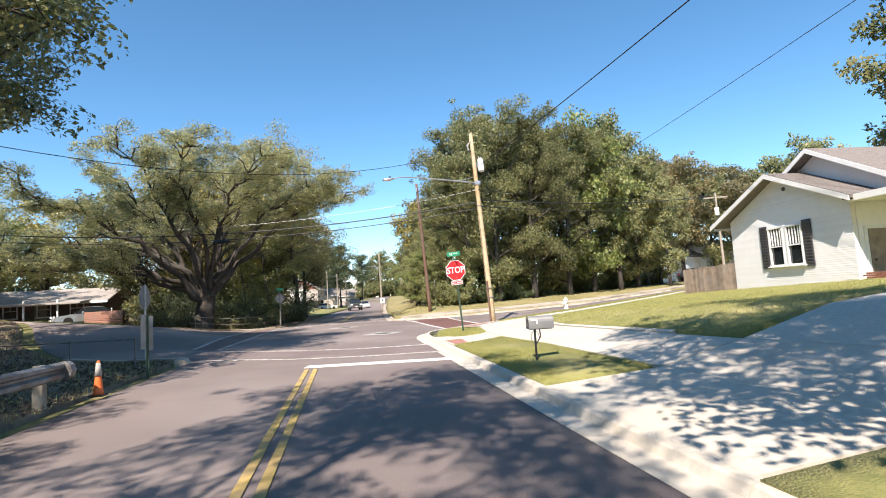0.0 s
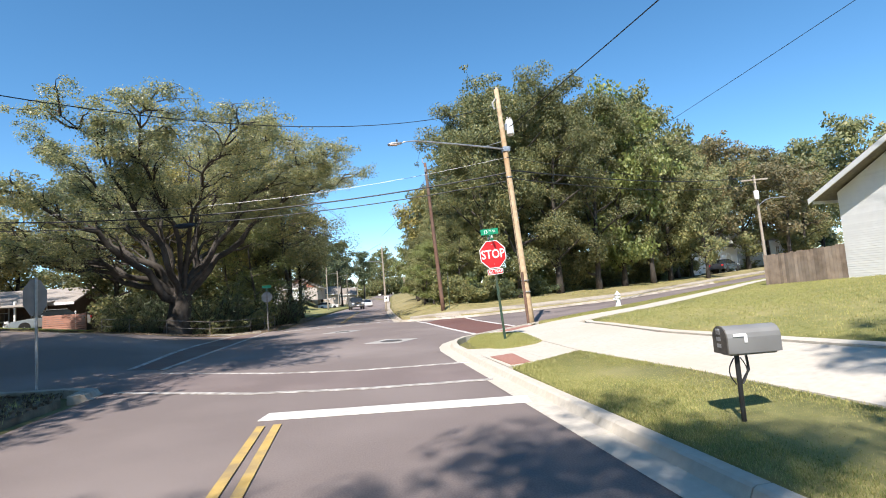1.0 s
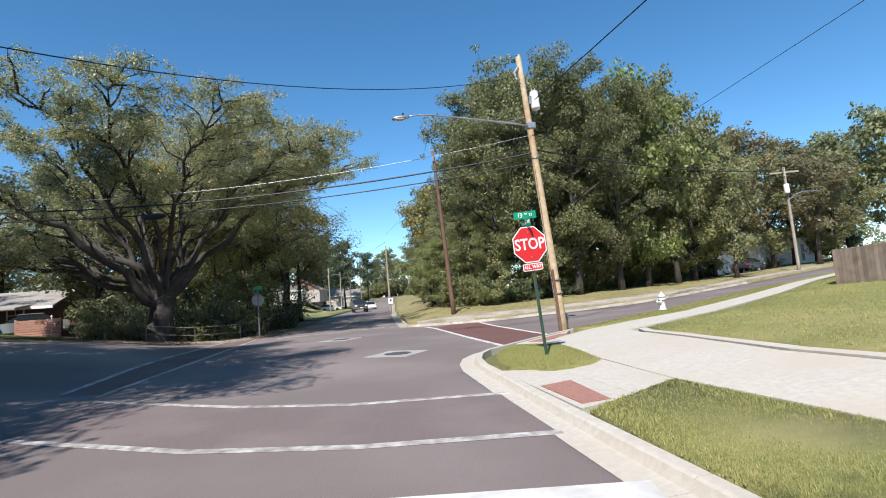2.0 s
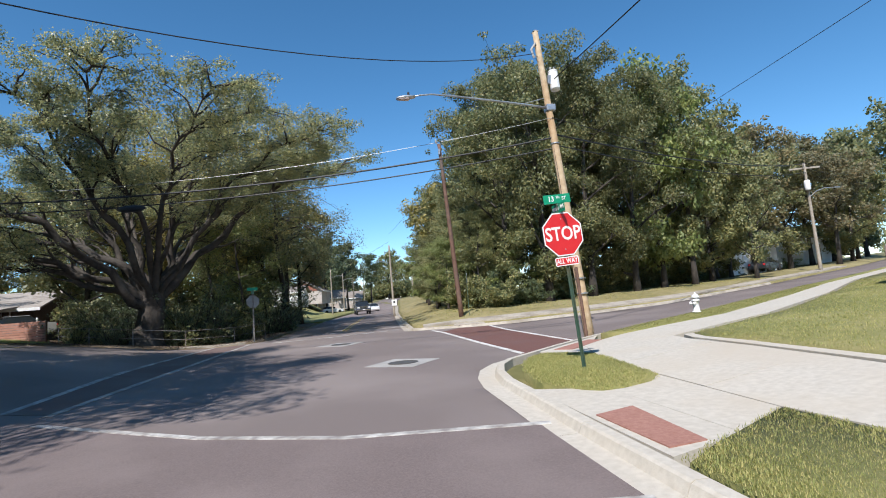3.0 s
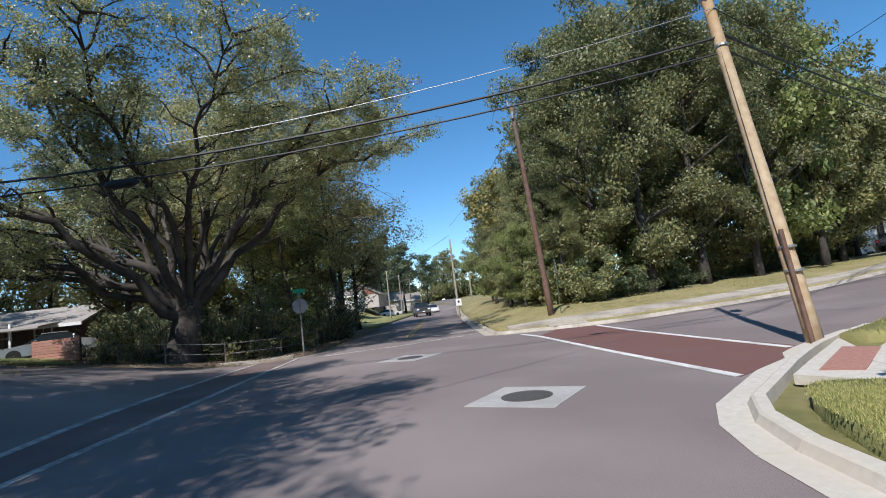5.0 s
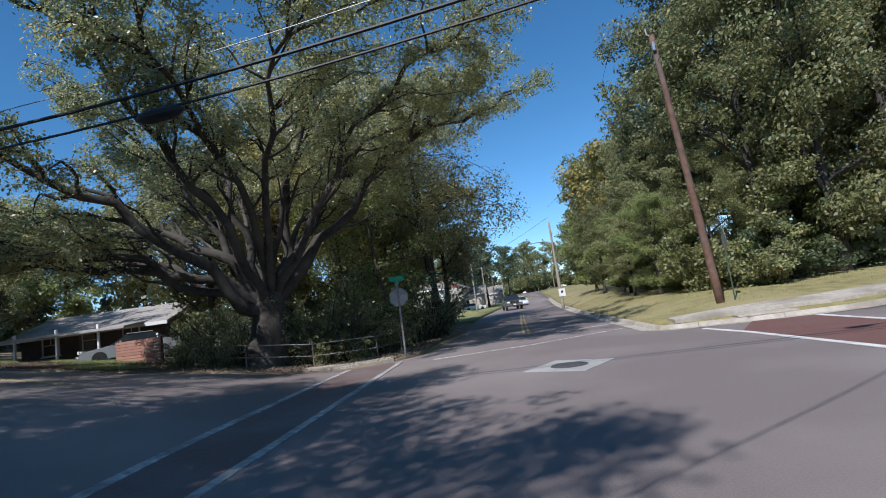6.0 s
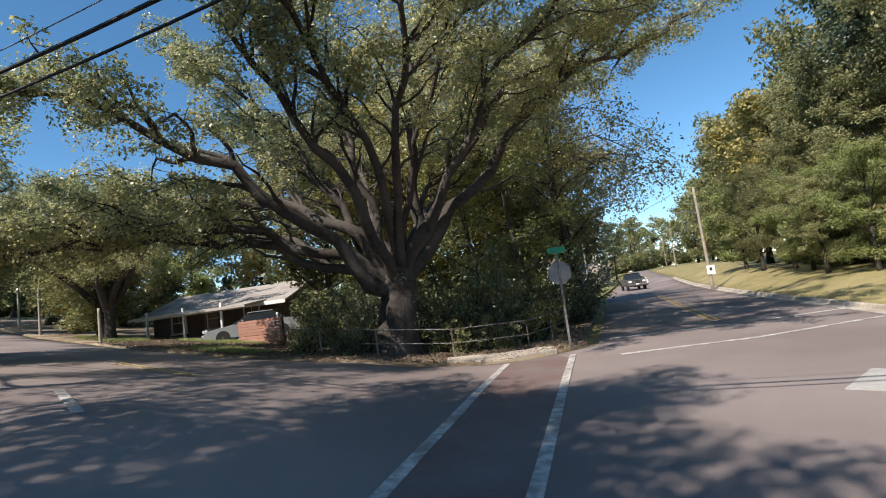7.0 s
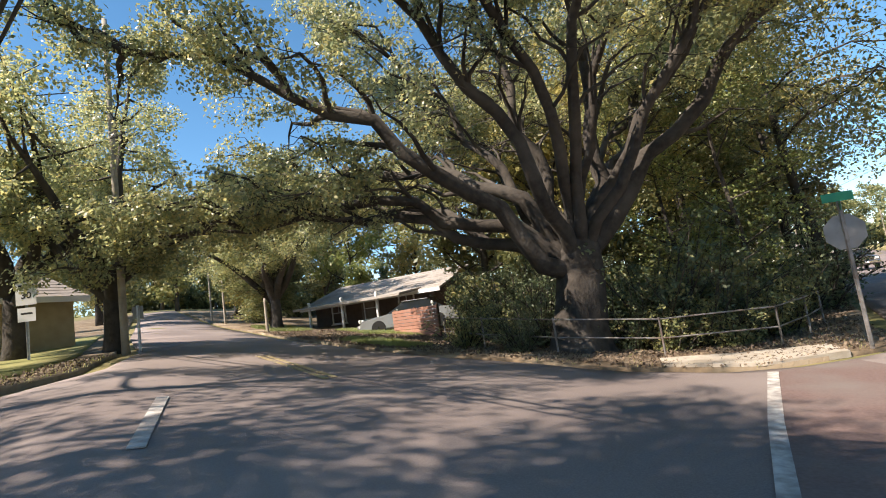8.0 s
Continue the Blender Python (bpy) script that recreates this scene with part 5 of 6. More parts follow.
def mailbox(x, y):
    top = thing("mailbox", x, y, ground_z(x, y) - 0.02, "galvanised domed mailbox on a thin dark post", "mailbox", turn=-8)
    part("post", a_tube([(0, 0, -0.2), (0, 0, 0.78)], 0.022, 8), M["black_paint"], top)
    part("brace", a_tube([(0, 0.03, 0.45), (0.12, 0.03, 0.62), (0.1, 0.02, 0.78)], 0.012, 6), M["black_paint"], top)
    arch = [(-0.105, 0), (0.105, 0), (0.105, 0.14)] + [(0.105 * math.cos(a), 0.14 + 0.105 * math.sin(a)) for a in [math.pi * k / 8 for k in range(1, 8)]] + [(-0.105, 0.14)]
    body = prism(arch, 0.5)
    bmesh.ops.transform(body, matrix=Matrix.Translation((0.12, 0, 0.79)) @ Matrix.Rotation(radians(90), 4, "Z"), verts=body.verts)
    part("body", body, M["sign_back"], top, "dull galvanised shell")
    door = prism([(a * 1.05, b * 1.03) for a, b in arch], 0.012)
    bmesh.ops.transform(door, matrix=Matrix.Translation((-0.138, 0, 0.788)) @ Matrix.Rotation(radians(90), 4, "Z"), verts=door.verts)
    d = part("door", door, M["iron"], top, "darker mailbox door")
    part("pull", a_box(-0.155, 0, 1.0, 0.02, 0.05, 0.03, 0.006), M["galvanised"], d)
    for sx in (-1, 1):
        curl = [(sx * (0.03 + 0.055 * math.sin(k * 0.52)), 0.0, 0.74 - 0.04 * k) for k in range(7)]
        part("scroll", a_tube(curl, 0.006, 5), M["black_paint"], top)
    for dz in (0.86, 0.92, 0.98):
        part("door_bar", a_box(-0.147, 0.01, dz, 0.004, 0.06, 0.035), M["galvanised"], d)
    part("floor_board", a_box(0.12, 0, 0.78, 0.44, 0.15, 0.02, 0.003), M["pole_grey"], top)
    flag = box(a_box(-0.02, -0.112, 0.955, 0.12, 0.006, 0.028, 0.002), 0.035, -0.112, 0.92, 0.03, 0.006, 0.07, 0.002)
    part("flag", flag, M["sign_white"], top, "white L-shaped flag")
    return top


mailbox(-0.62, -9.05)


def cone(x, y):
    top = thing("traffic_cone", x, y, ground_z(x, y) + 0.05, "orange traffic cone with a faded white collar", "traffic cone")
    part("base", a_box(0, 0, 0.02, 0.36, 0.36, 0.04, 0.012), M["rubber"], top)
    part("body", lathe([(0.14, 0.04), (0.12, 0.1), (0.085, 0.42), (0.048, 0.76), (0.04, 0.9), (0.03, 0.92)], 20), M["orange"], top, shade=True)
    part("collar", lathe([(0.089, 0.52), (0.052, 0.86), (0.045, 0.86), (0.08, 0.52)], 20), M["pad"], top, "faded white reflective collar", True)
    top.scale = (0.72, 0.72, 0.72)
    return top


cone(-8.95, -7.9)

rail = thing("guardrail", -9.3, -12, ground_z(-9.3, -12) + 0.05, "weathered steel guardrail along the verge", "guardrail")
w_sec = [(0.0, 0.0), (0.07, 0.04), (0.07, 0.10), (0.0, 0.14), (0.0, 0.17), (0.07, 0.21), (0.07, 0.27), (0.0, 0.31), (-0.006, 0.31), (0.064, 0.27), (0.064, 0.215), (-0.006, 0.172), (-0.006, 0.138), (0.064, 0.095), (0.064, 0.045), (-0.006, 0.0)]
beam = prism(w_sec, 7.0)
bmesh.ops.translate(beam, verts=beam.verts, vec=(0, 0, 0.42))
part("beam", beam, M["rail_steel"], rail, "dull W-shaped steel beam")
end_cap = a_tube([(0.03, 3.5, 0.42), (0.05, 3.62, 0.42)], 0.17, 10)
bmesh.ops.translate(end_cap, verts=end_cap.verts, vec=(0, 0, 0.15))
part("end_shoe", end_cap, M["rail_steel"], rail)
for k in range(4):
    part("rail_post", a_box(-0.12, -3.2 + 2.1 * k, 0.3, 0.16, 0.14, 0.85, 0.01), M["pole_grey"], rail)
for gx, gy, wdt in ((-9.15, -4.85, 0.0),):
    marker = thing("object_marker", gx, gy, ground_z(gx, gy) + 0.05, "pale vertical marker panels on a dark post", "road sign", turn=48)
    u_post(marker, 1.45, M["post_green"], "")
    for dx in (-0.09, 0.10):
        part("marker_panel", a_box(dx, 0.0 if dx < 0 else 0.05, 1.05 - 0.05 * (dx > 0), 0.14, 0.004, 0.85, 0.001), M["sign_back"], marker)


def pipe_rail(line, heights, name, label):
    """A pipe rail: posts at the points of the line, with bars between them."""
    top = thing(name, line[0][0], line[0][1], 0, label, "rail")
    base = Vector((line[0][0], line[0][1], 0))
    pts = [Vector((x, y, ground_z(x, y))) - base for x, y in line]
    for p in pts:
        part("rail_post", a_tube([p + Vector((0, 0, -0.2)), p + Vector((0, 0, heights[0] + 0.04))], 0.024, 8), M["dull_pipe"], top)
    for a, b in zip(pts, pts[1:]):
        for h in heights:
            part("bar", a_tube([a + Vector((0, 0, h)), b + Vector((0, 0, h))], 0.017, 8), M["dull_pipe"], top)
    return top


pipe_rail([(-10.0, 20.3), (-12.2, 19.7), (-14.4, 19.1), (-16.6, 19.7), (-18.6, 21.0)], (0.84, 0.42), "pipe_rail", "grey two-bar pipe rail before the undergrowth")
pipe_rail([(-10.0, 20.3), (-9.4, 22.0), (-9.0, 23.6)], (0.84, 0.42), "pipe_rail", "short return of the grey pipe rail")
pipe_rail([(-10.1, -3.0), (-12.0, -2.4), (-14.2, -1.7), (-16.6, -0.9), (-19.4, 0.2)], (0.85,), "pipe_rail", "single rusty pipe rail across the shaded verge")

lsign = thing("speed_sign", -26.4, 13.2, ground_z(-26.4, 13.2), "white speed limit sign on a post by an oak", "road sign", turn=48)
u_post(lsign, 2.1, M["galvanised"], "")
sp = part("panel", a_box(0, -0.02, 1.85, 0.46, 0.003, 0.6, 0.001), M["sign_white"], lsign)
words("30", 0.24, M["black_paint"], Matrix.Translation((0, -0.0225, 1.8)) @ FACE, sp)
part("word_bar", a_box(0, -0.0225, 2.06, 0.34, 0.002, 0.05), M["black_paint"], sp)
lower = part("lower_panel", a_box(0, -0.02, 1.3, 0.4, 0.003, 0.36, 0.001), M["sign_white"], lsign)
part("word_bar", a_box(0, -0.0225, 1.33, 0.26, 0.002, 0.05), M["black_paint"], lower)

back = thing("road_sign", -24.5, 15.0, ground_z(-24.5, 15.0), "small road sign seen from its grey back by a pole", "road sign", turn=230)
u_post(back, 1.25, M["galvanised"], "")
part("panel", a_box(0, -0.02, 1.05, 0.26, 0.003, 0.34, 0.001), M["sign_back"], back)
for px, py, ph in ((-31.2, 24.6, 1.7), (-43.5, 30.9, 3.4), (-50.0, 34.2, 4.2)):
    stake = wooden_pole("wooden_post", px, py, ph, 0.09, M["pole_grey"], "short grey wooden post on the grass verge", group="wooden posts")

drain = thing("storm_drain", 1.75, 16.35, ground_z(1.75, 16.35), "concrete storm drain with a dark mouth in the kerb", "drain", turn=-8)
part("lid", a_box(0, 0.22, 0.145, 1.5, 0.62, 0.05, 0.01), M["concrete_old"], drain)
# solid near-black bar standing in for the shade inside the opening
part("mouth", a_box(0, -0.10, 0.07, 1.1, 0.05, 0.085), M["dark"], drain)


# ---- houses ----
def window(name, parent, x0, x1, z0, z1, y=0.0, panes=2, bars=0, blind=True, out=1):
    """A sash window in a wall that faces out along y: frame, panes, sill; local coordinates of the house."""
    w = tagged(new(name), "")
    w.parent = parent
    f = bmesh.new()
    t = 0.07
    for cx, cz, dx, dz in (((x0 + x1) / 2, z0, x1 - x0 + 2 * t, t), ((x0 + x1) / 2, z1, x1 - x0 + 2 * t, t), (x0, (z0 + z1) / 2, t, z1 - z0), (x1, (z0 + z1) / 2, t, z1 - z0)):
        box(f, cx, y + out * 0.02, cz, dx, 0.10, dz)
    box(f, (x0 + x1) / 2, y + out * 0.025, (z0 + z1) / 2, x1 - x0 - t, 0.06, 0.05)
    for k in range(bars):
        box(f, x0 + (x1 - x0) * (k + 1) / (bars + 1), y + out * 0.022, (z0 + z1) / 2 + (z1 - z0) / 4, 0.03, 0.04, (z1 - z0) / 2 - 0.08)
    part("window_frame", f, M["white_paint"], w)
    for half in (0, 1):
        zz = z0 + (z1 - z0) * (0.25 + 0.5 * half)
        part("pane", a_box((x0 + x1) / 2, y - out * 0.005 - out * 0.012 * (1 - half), zz, x1 - x0 - 0.02, 0.008, (z1 - z0) / 2 - 0.03), M["glass"], w)
    part("window_sill", a_box((x0 + x1) / 2, y + out * 0.06, z0 - 0.06, x1 - x0 + 0.24, 0.16, 0.05, 0.01), M["white_paint"], w)
    return w


def roof_slab(x0, x1, y0, y1, z0, z1, thick=0.1):
    """A roof slope between an eave at (y0, z0) and a ridge at (y1, z1), from x0 to x1."""
    bm = bmesh.new()
    v = [bm.verts.new(c) for c in ((x0, y0, z0), (x1, y0, z0), (x1, y1, z1), (x0, y1, z1))]
    k = [bm.verts.new(c.co - Vector((0, 0, thick))) for c in v]
    bm.faces.new(v)
    bm.faces.new(k[::-1])
    for i in range(4):
        bm.faces.new((v[i], k[i], k[(i + 1) % 4], v[(i + 1) % 4]))
    bmesh.ops.recalc_face_normals(bm, faces=bm.faces)
    return bm


def shingled(parent, x0, x1, y0, y1, z0, z1, material, rows=None, name="roof"):
    """A roof slope with overlapping courses of shingles."""
    slope = part(name, roof_slab(x0, x1, y0, y1, z0, z1), material, parent)
    n = rows or max(4, int(math.hypot(y1 - y0, z1 - z0) / 0.24))
    for i in range(n):
        a, b = i / n, (i + 1.15) / n
        b = min(b, 1)
        part("course", roof_slab(x0 - 0.01, x1 + 0.01, y0 + (y1 - y0) * a, y0 + (y1 - y0) * b, z0 + (z1 - z0) * a + 0.03, z0 + (z1 - z0) * b + 0.012, 0.012), material, slope)
    return slope


# white clapboard house: local x along the gable wall that faces the street, -y into the house
HX, HY, LEN, EAVE, PEAK, APEX = 13.66, -3.87, 6.3, 3.3, 4.83, 3.2
house = thing("white_house", HX, HY, 0.88, "white clapboard house with dark shutters and grey roof", "house", turn=86)
wall = part("wall", prism([(0, -0.25), (LEN, -0.25), (LEN, EAVE), (APEX, PEAK), (0, EAVE)], 0.16), M["siding"], house)
wall.location.y = -0.1
n_board = 58
for i in range(n_board):
    z0 = 0.02 + i * 0.084
    z1 = z0 + 0.084
    if z0 > PEAK - 0.15:
        break
    def run(z):
        if z <= EAVE:
            return 0.0, LEN
        f = (z - EAVE) / (PEAK - EAVE)
        return APEX * f, LEN - (LEN - APEX) * f
    (a0, b0), (a1, b1) = run(z0), run(min(z1, PEAK))
    bm = bmesh.new()
    v = [bm.verts.new(c) for c in ((a0, 0.108, z0), (b0, 0.108, z0), (b0, 0.07, z0), (a0, 0.07, z0), (a1, 0.1, z1), (b1, 0.1, z1), (b1, 0.07, z1), (a1, 0.07, z1))]
    for q in ((0, 1, 5, 4), (3, 2, 1, 0), (4, 5, 6, 7), (2, 3, 7, 6), (1, 2, 6, 5), (3, 0, 4, 7)):
        bm.faces.new([v[k] for k in q])
    bmesh.ops.recalc_face_normals(bm, faces=bm.faces)
    part("clapboard", bm, M["siding"], wall)
part("footing", a_box(LEN / 2, -0.03, -0.16, LEN - 0.04, 0.1, 0.34), M["concrete_old"], house)
for wx0, wx1 in ((2.2, 2.95), (3.15, 3.9)):
    window("window", house, wx0, wx1, 1.06, 2.66, 0.03, bars=4)
    blind = part("blind", a_box((wx0 + wx1) / 2, 0.003, 1.45, wx1 - wx0 - 0.06, 0.004, 0.72), M["shutter"], house, "half-closed grey slatted blind")
    for k in range(13):
        part("slat", a_box((wx0 + wx1) / 2, 0.0065, 1.12 + k * 0.055, wx1 - wx0 - 0.07, 0.003, 0.03), M["blind"], blind)
part("window_mullion", a_box(3.05, 0.05, 1.86, 0.13, 0.06, 1.74, 0.01), M["white_paint"], house)
for sx in (1.93, 4.22):
    sh = part("shutter", a_box(sx, 0.045, 1.87, 0.42, 0.04, 1.86, 0.008), M["shutter"], house, "dark louvred shutter")
    for k in range(14):
        part("louvre", a_box(sx, 0.072, 1.06 + k * 0.124, 0.33, 0.016, 0.085, 0.0, Matrix.Rotation(radians(-28), 4, "X")), M["shutter"], sh)
vent = lathe([(0.09, 0), (0.09, 0.02), (0.06, 0.025)], 10)
bmesh.ops.transform(vent, matrix=Matrix.Translation((APEX - 0.35, 0.03, PEAK - 0.62)) @ Matrix.Rotation(radians(-90), 4, "X"), verts=vent.verts)
part("vent", vent, M["shutter"], house)
# body behind the gable wall, its roof and boards
part("side_wall", a_box(LEN - 0.1, -4.2, EAVE / 2 - 0.1, 0.16, 8.0, EAVE + 0.2), M["siding"], house)
part("front_wall", a_box(0.08, -4.3, EAVE / 2 - 0.1, 0.16, 8.2, EAVE + 0.2), M["siding"], house)
door = part("door", a_box(-0.03, -1.0, 1.05, 0.06, 0.95, 2.15, 0.01), M["fence"], house, "brown wooden front door")
part("door_handle", a_box(-0.09, -0.67, 1.0, 0.06, 0.05, 0.1, 0.01), M["iron"], door)
part("door_frame", a_box(-0.015, -1.0, 1.1, 0.05, 1.2, 2.3, 0.01), M["white_paint"], house)
part("shutter", a_box(-0.03, -3.0, 1.75, 0.05, 0.5, 1.5, 0.008), M["shutter"], house, "dark louvred shutter")
part("porch_step", a_box(-0.9, -2.2, 0.02, 1.8, 2.8, 0.22, 0.02), M["brick"], house, "red brick porch step")
part("porch_roof", a_box(-1.75, -3.75, 3.26, 3.4, 8.2, 0.14), M["shingle"], house)
part("porch_ceiling", a_box(-1.75, -3.75, 3.14, 3.3, 8.1, 0.05), M["white_paint"], house)
part("fascia", a_box(-1.95, 0.39, 3.2, 2.8, 0.05, 0.22), M["white_paint"], house, "white fascia board")
part("porch_post", a_box(-3.1, 0.1, 1.45, 0.14, 0.14, 3.4, 0.01), M["white_paint"], house)
for nm, e0, e1, z_e in (("roof", -0.55, APEX, 3.18), ("roof", LEN + 0.7, APEX, 3.08)):
    slope = new(nm)
    slope.parent = house
    bm = bmesh.new()
    rise = PEAK + 0.12
    v = [bm.verts.new(c) for c in ((e0, 0.58, z_e + 0.12), (e1, 0.58, rise), (e1, -1.5, rise), (e0, -1.5, z_e + 0.12))]
    k = [bm.verts.new(c.co - Vector((0, 0, 0.1))) for c in v]
    bm.faces.new(v), bm.faces.new(k[::-1])
    for i in range(4):
        bm.faces.new((v[i], k[i], k[(i + 1) % 4], v[(i + 1) % 4]))
    bmesh.ops.recalc_face_normals(bm, faces=bm.faces)
    part("deck", bm, M["shingle"], slope)
    for i in range(20):
        a, b = i / 20, min(1, (i + 1.12) / 20)
        q = bmesh.new()
        pts = [(e0 + (e1 - e0) * t, z_e + 0.12 + (rise - z_e - 0.12) * t) for t in (a, b)]
        vv = [q.verts.new(c) for c in ((pts[0][0], 0.59, pts[0][1] + 0.028), (pts[1][0], 0.59, pts[1][1] + 0.008), (pts[1][0], -1.5, pts[1][1] + 0.008), (pts[0][0], -1.5, pts[0][1] + 0.028))]
        ww = [q.verts.new(c.co - Vector((0, 0, 0.012))) for c in vv]
        q.faces.new(vv), q.faces.new(ww[::-1])
        for j in range(4):
            q.faces.new((vv[j], ww[j], ww[(j + 1) % 4], vv[(j + 1) % 4]))
        bmesh.ops.recalc_face_normals(q, faces=q.faces)
        part("course", q, M["shingle"], slope)
    barge = bmesh.new()
    n1 = [barge.verts.new(c) for c in ((e0, 0.56, z_e - 0.08), (e1, 0.56, rise - 0.2), (e1, 0.56, rise - 0.005), (e0, 0.56, z_e + 0.115))]
    n2 = [barge.verts.new(c.co + Vector((0, 0.045, 0))) for c in n1]
    barge.faces.new(n1), barge.faces.new(n2[::-1])
    for i in range(4):
        barge.faces.new((n1[i], n2[i], n2[(i + 1) % 4], n1[(i + 1) % 4]))
    bmesh.ops.recalc_face_normals(barge, faces=barge.faces)
    part("bargeboard", barge, M["white_paint"], house, "white fascia board")
    part("fascia", a_box(e0, -0.55, z_e + 0.02, 0.05, 1.85, 0.2), M["white_paint"], house)
# higher gable behind
upper = part("upper_wall", prism([(-0.9, 3.3), (4.3, 3.3), (4.3, 4.55), (2.41, 5.6), (-0.9, 3.8)], 0.16), M["siding"], house)
upper.location.y = -1.35
for e0, e1 in ((-1.1, 2.41), (4.7, 2.41)):
    bm = bmesh.new()
    zl, zr = (3.88 if e0 < 0 else 4.5), 5.8
    v = [bm.verts.new(c) for c in ((e0, -0.75, zl), (e1, -0.75, zr), (e1, -15.5, zr), (e0, -15.5, zl))]
    k = [bm.verts.new(c.co - Vector((0, 0, 0.12))) for c in v]
    bm.faces.new(v), bm.faces.new(k[::-1])
    for i in range(4):
        bm.faces.new((v[i], k[i], k[(i + 1) % 4], v[(i + 1) % 4]))
    bmesh.ops.recalc_face_normals(bm, faces=bm.faces)
    part("upper_roof", bm, M["shingle"], house)
    barge = bmesh.new()
    n1 = [barge.verts.new(c) for c in ((e0, -0.77, zl - 0.22), (e1, -0.77, zr - 0.2), (e1, -0.77, zr - 0.01), (e0, -0.77, zl - 0.01))]
    n2 = [barge.verts.new(c.co + Vector((0, 0.045, 0))) for c in n1]
    barge.faces.new(n1), barge.faces.new(n2[::-1])
    for i in range(4):
        barge.faces.new((n1[i], n2[i], n2[(i + 1) % 4], n1[(i + 1) % 4]))
    bmesh.ops.recalc_face_normals(barge, faces=barge.faces)
    part("bargeboard", barge, M["white_paint"], house, "white fascia board")
part("chimney", a_box(-0.3, -3.2, 5.0, 0.3, 0.3, 1.3, 0.02), M["white_paint"], house)

planter = thing("brick_planter", 13.45, -4.9, ground_z(13.45, -4.9) + 0.15, "small low red brick planter beside the porch", "planter", turn=86)
for k in range(4):
    for c in range(3):
        for s in (-1, 1):
            part("brick", a_box(-0.5 + 0.24 * k + 0.12 * (c % 2), s * 0.3, 0.035 + 0.072 * c, 0.22, 0.1, 0.065, 0.006), M["brick"], planter)


def plain_house(name, x, y, turn, length, depth, eave, ridge, wall_m, roof_m, label, wins=3, lift=0.0, over=0.45, door=True, group="houses along the streets"):
    """A house whose ridge runs along local x; its front faces +y."""
    top = thing(name, x, y, ground_z(x, y) + lift, label, "house", group, turn)
    t = 0.18
    w = part("wall", a_box(0, depth / 2, eave / 2 - 0.2, length, t, eave + 0.4), wall_m, top)
    part("wall", a_box(0, -depth / 2, eave / 2 - 0.2, length, t, eave + 0.4), wall_m, top)
    for s in (-1, 1):
        g = prism([(-depth / 2 + t / 2, -0.4), (depth / 2 - t / 2, -0.4), (depth / 2 - t / 2, eave), (0, ridge - 0.1), (-depth / 2 + t / 2, eave)], t, "yz")
        bmesh.ops.translate(g, verts=g.verts, vec=(s * (length / 2 - t / 2), 0, 0))
        part("gable_wall", g, wall_m, top)
        drop = over * (ridge - eave) / (depth / 2)
        shingled(top, -length / 2 - over, length / 2 + over, s * (depth / 2 + over), 0, eave - drop + 0.08, ridge + 0.08, roof_m, 9)
        part("fascia", a_box(0, s * (depth / 2 + over + 0.02), eave - drop, length + 2 * over, 0.04, 0.2), M["white_paint"], top)
    for k in range(wins):
        cx = -length / 2 + length * (k + 0.75) / (wins + 0.5)
        window("window", top, cx - 0.5, cx + 0.5, 0.95, 2.2, depth / 2 + t / 2, bars=1)
    if door:
        cx = length * 0.5 / (wins + 0.5) * 0.2
        part("door", a_box(cx, depth / 2 + t / 2 + 0.02, 1.0, 0.95, 0.05, 2.05, 0.01), M["fence"], top)
    return top


# low ranch house west of the crossing, its carport and the plank screen
ranch = plain_house("ranch_house", -29.6, 34.0, 183, 8.6, 6.6, 2.25, 3.3, M["brown_wall"], M["shingle_pale"], "low brown ranch house with a pale grey-tan shingle roof", 3, -0.15, 0.7)
for k in range(3):
    part("carport_post", a_box(3.0 - 2.4 * k, 5.3, 1.1, 0.12, 0.12, 2.5, 0.01), M["white_paint"], ranch)
part("carport_roof", roof_slab(-3.6, 3.8, 5.8, 3.3, 2.05, 2.32, 0.12), M["shingle_pale"], ranch)
screen = thing("plank_screen", -20.9, 24.3, ground_z(-22.0, 24.9) - 0.1, "low screen wall of reddish horizontal planks", "screen wall", turn=157)
for k in range(9):
    part("plank", a_box(1.77, 0, 0.09 + 0.142 * k, 3.54, 0.05, 0.128, 0.008), M["plank_red"], screen)
for k in range(3):
    part("screen_post", a_box(0.1 + 1.67 * k, -0.08, 0.64, 0.1, 0.1, 1.4, 0.01), M["pole_dark"], screen)
yard_lamp = thing("yard_lamp", -22.6, 26.6, ground_z(-22.6, 26.6), "small white lamp post behind the plank screen", "lamp", turn=0)
part("pole", a_tube([(0, 0, -0.2), (0, 0, 1.95)], 0.04, 8), M["white_paint"], yard_lamp)
part("shade", lathe([(0.06, 1.95), (0.09, 1.98), (0.07, 2.1), (0.02, 2.14)], 10), M["white_paint"], yard_lamp)
yard_lamp.scale = (0.7, 0.7, 0.7)

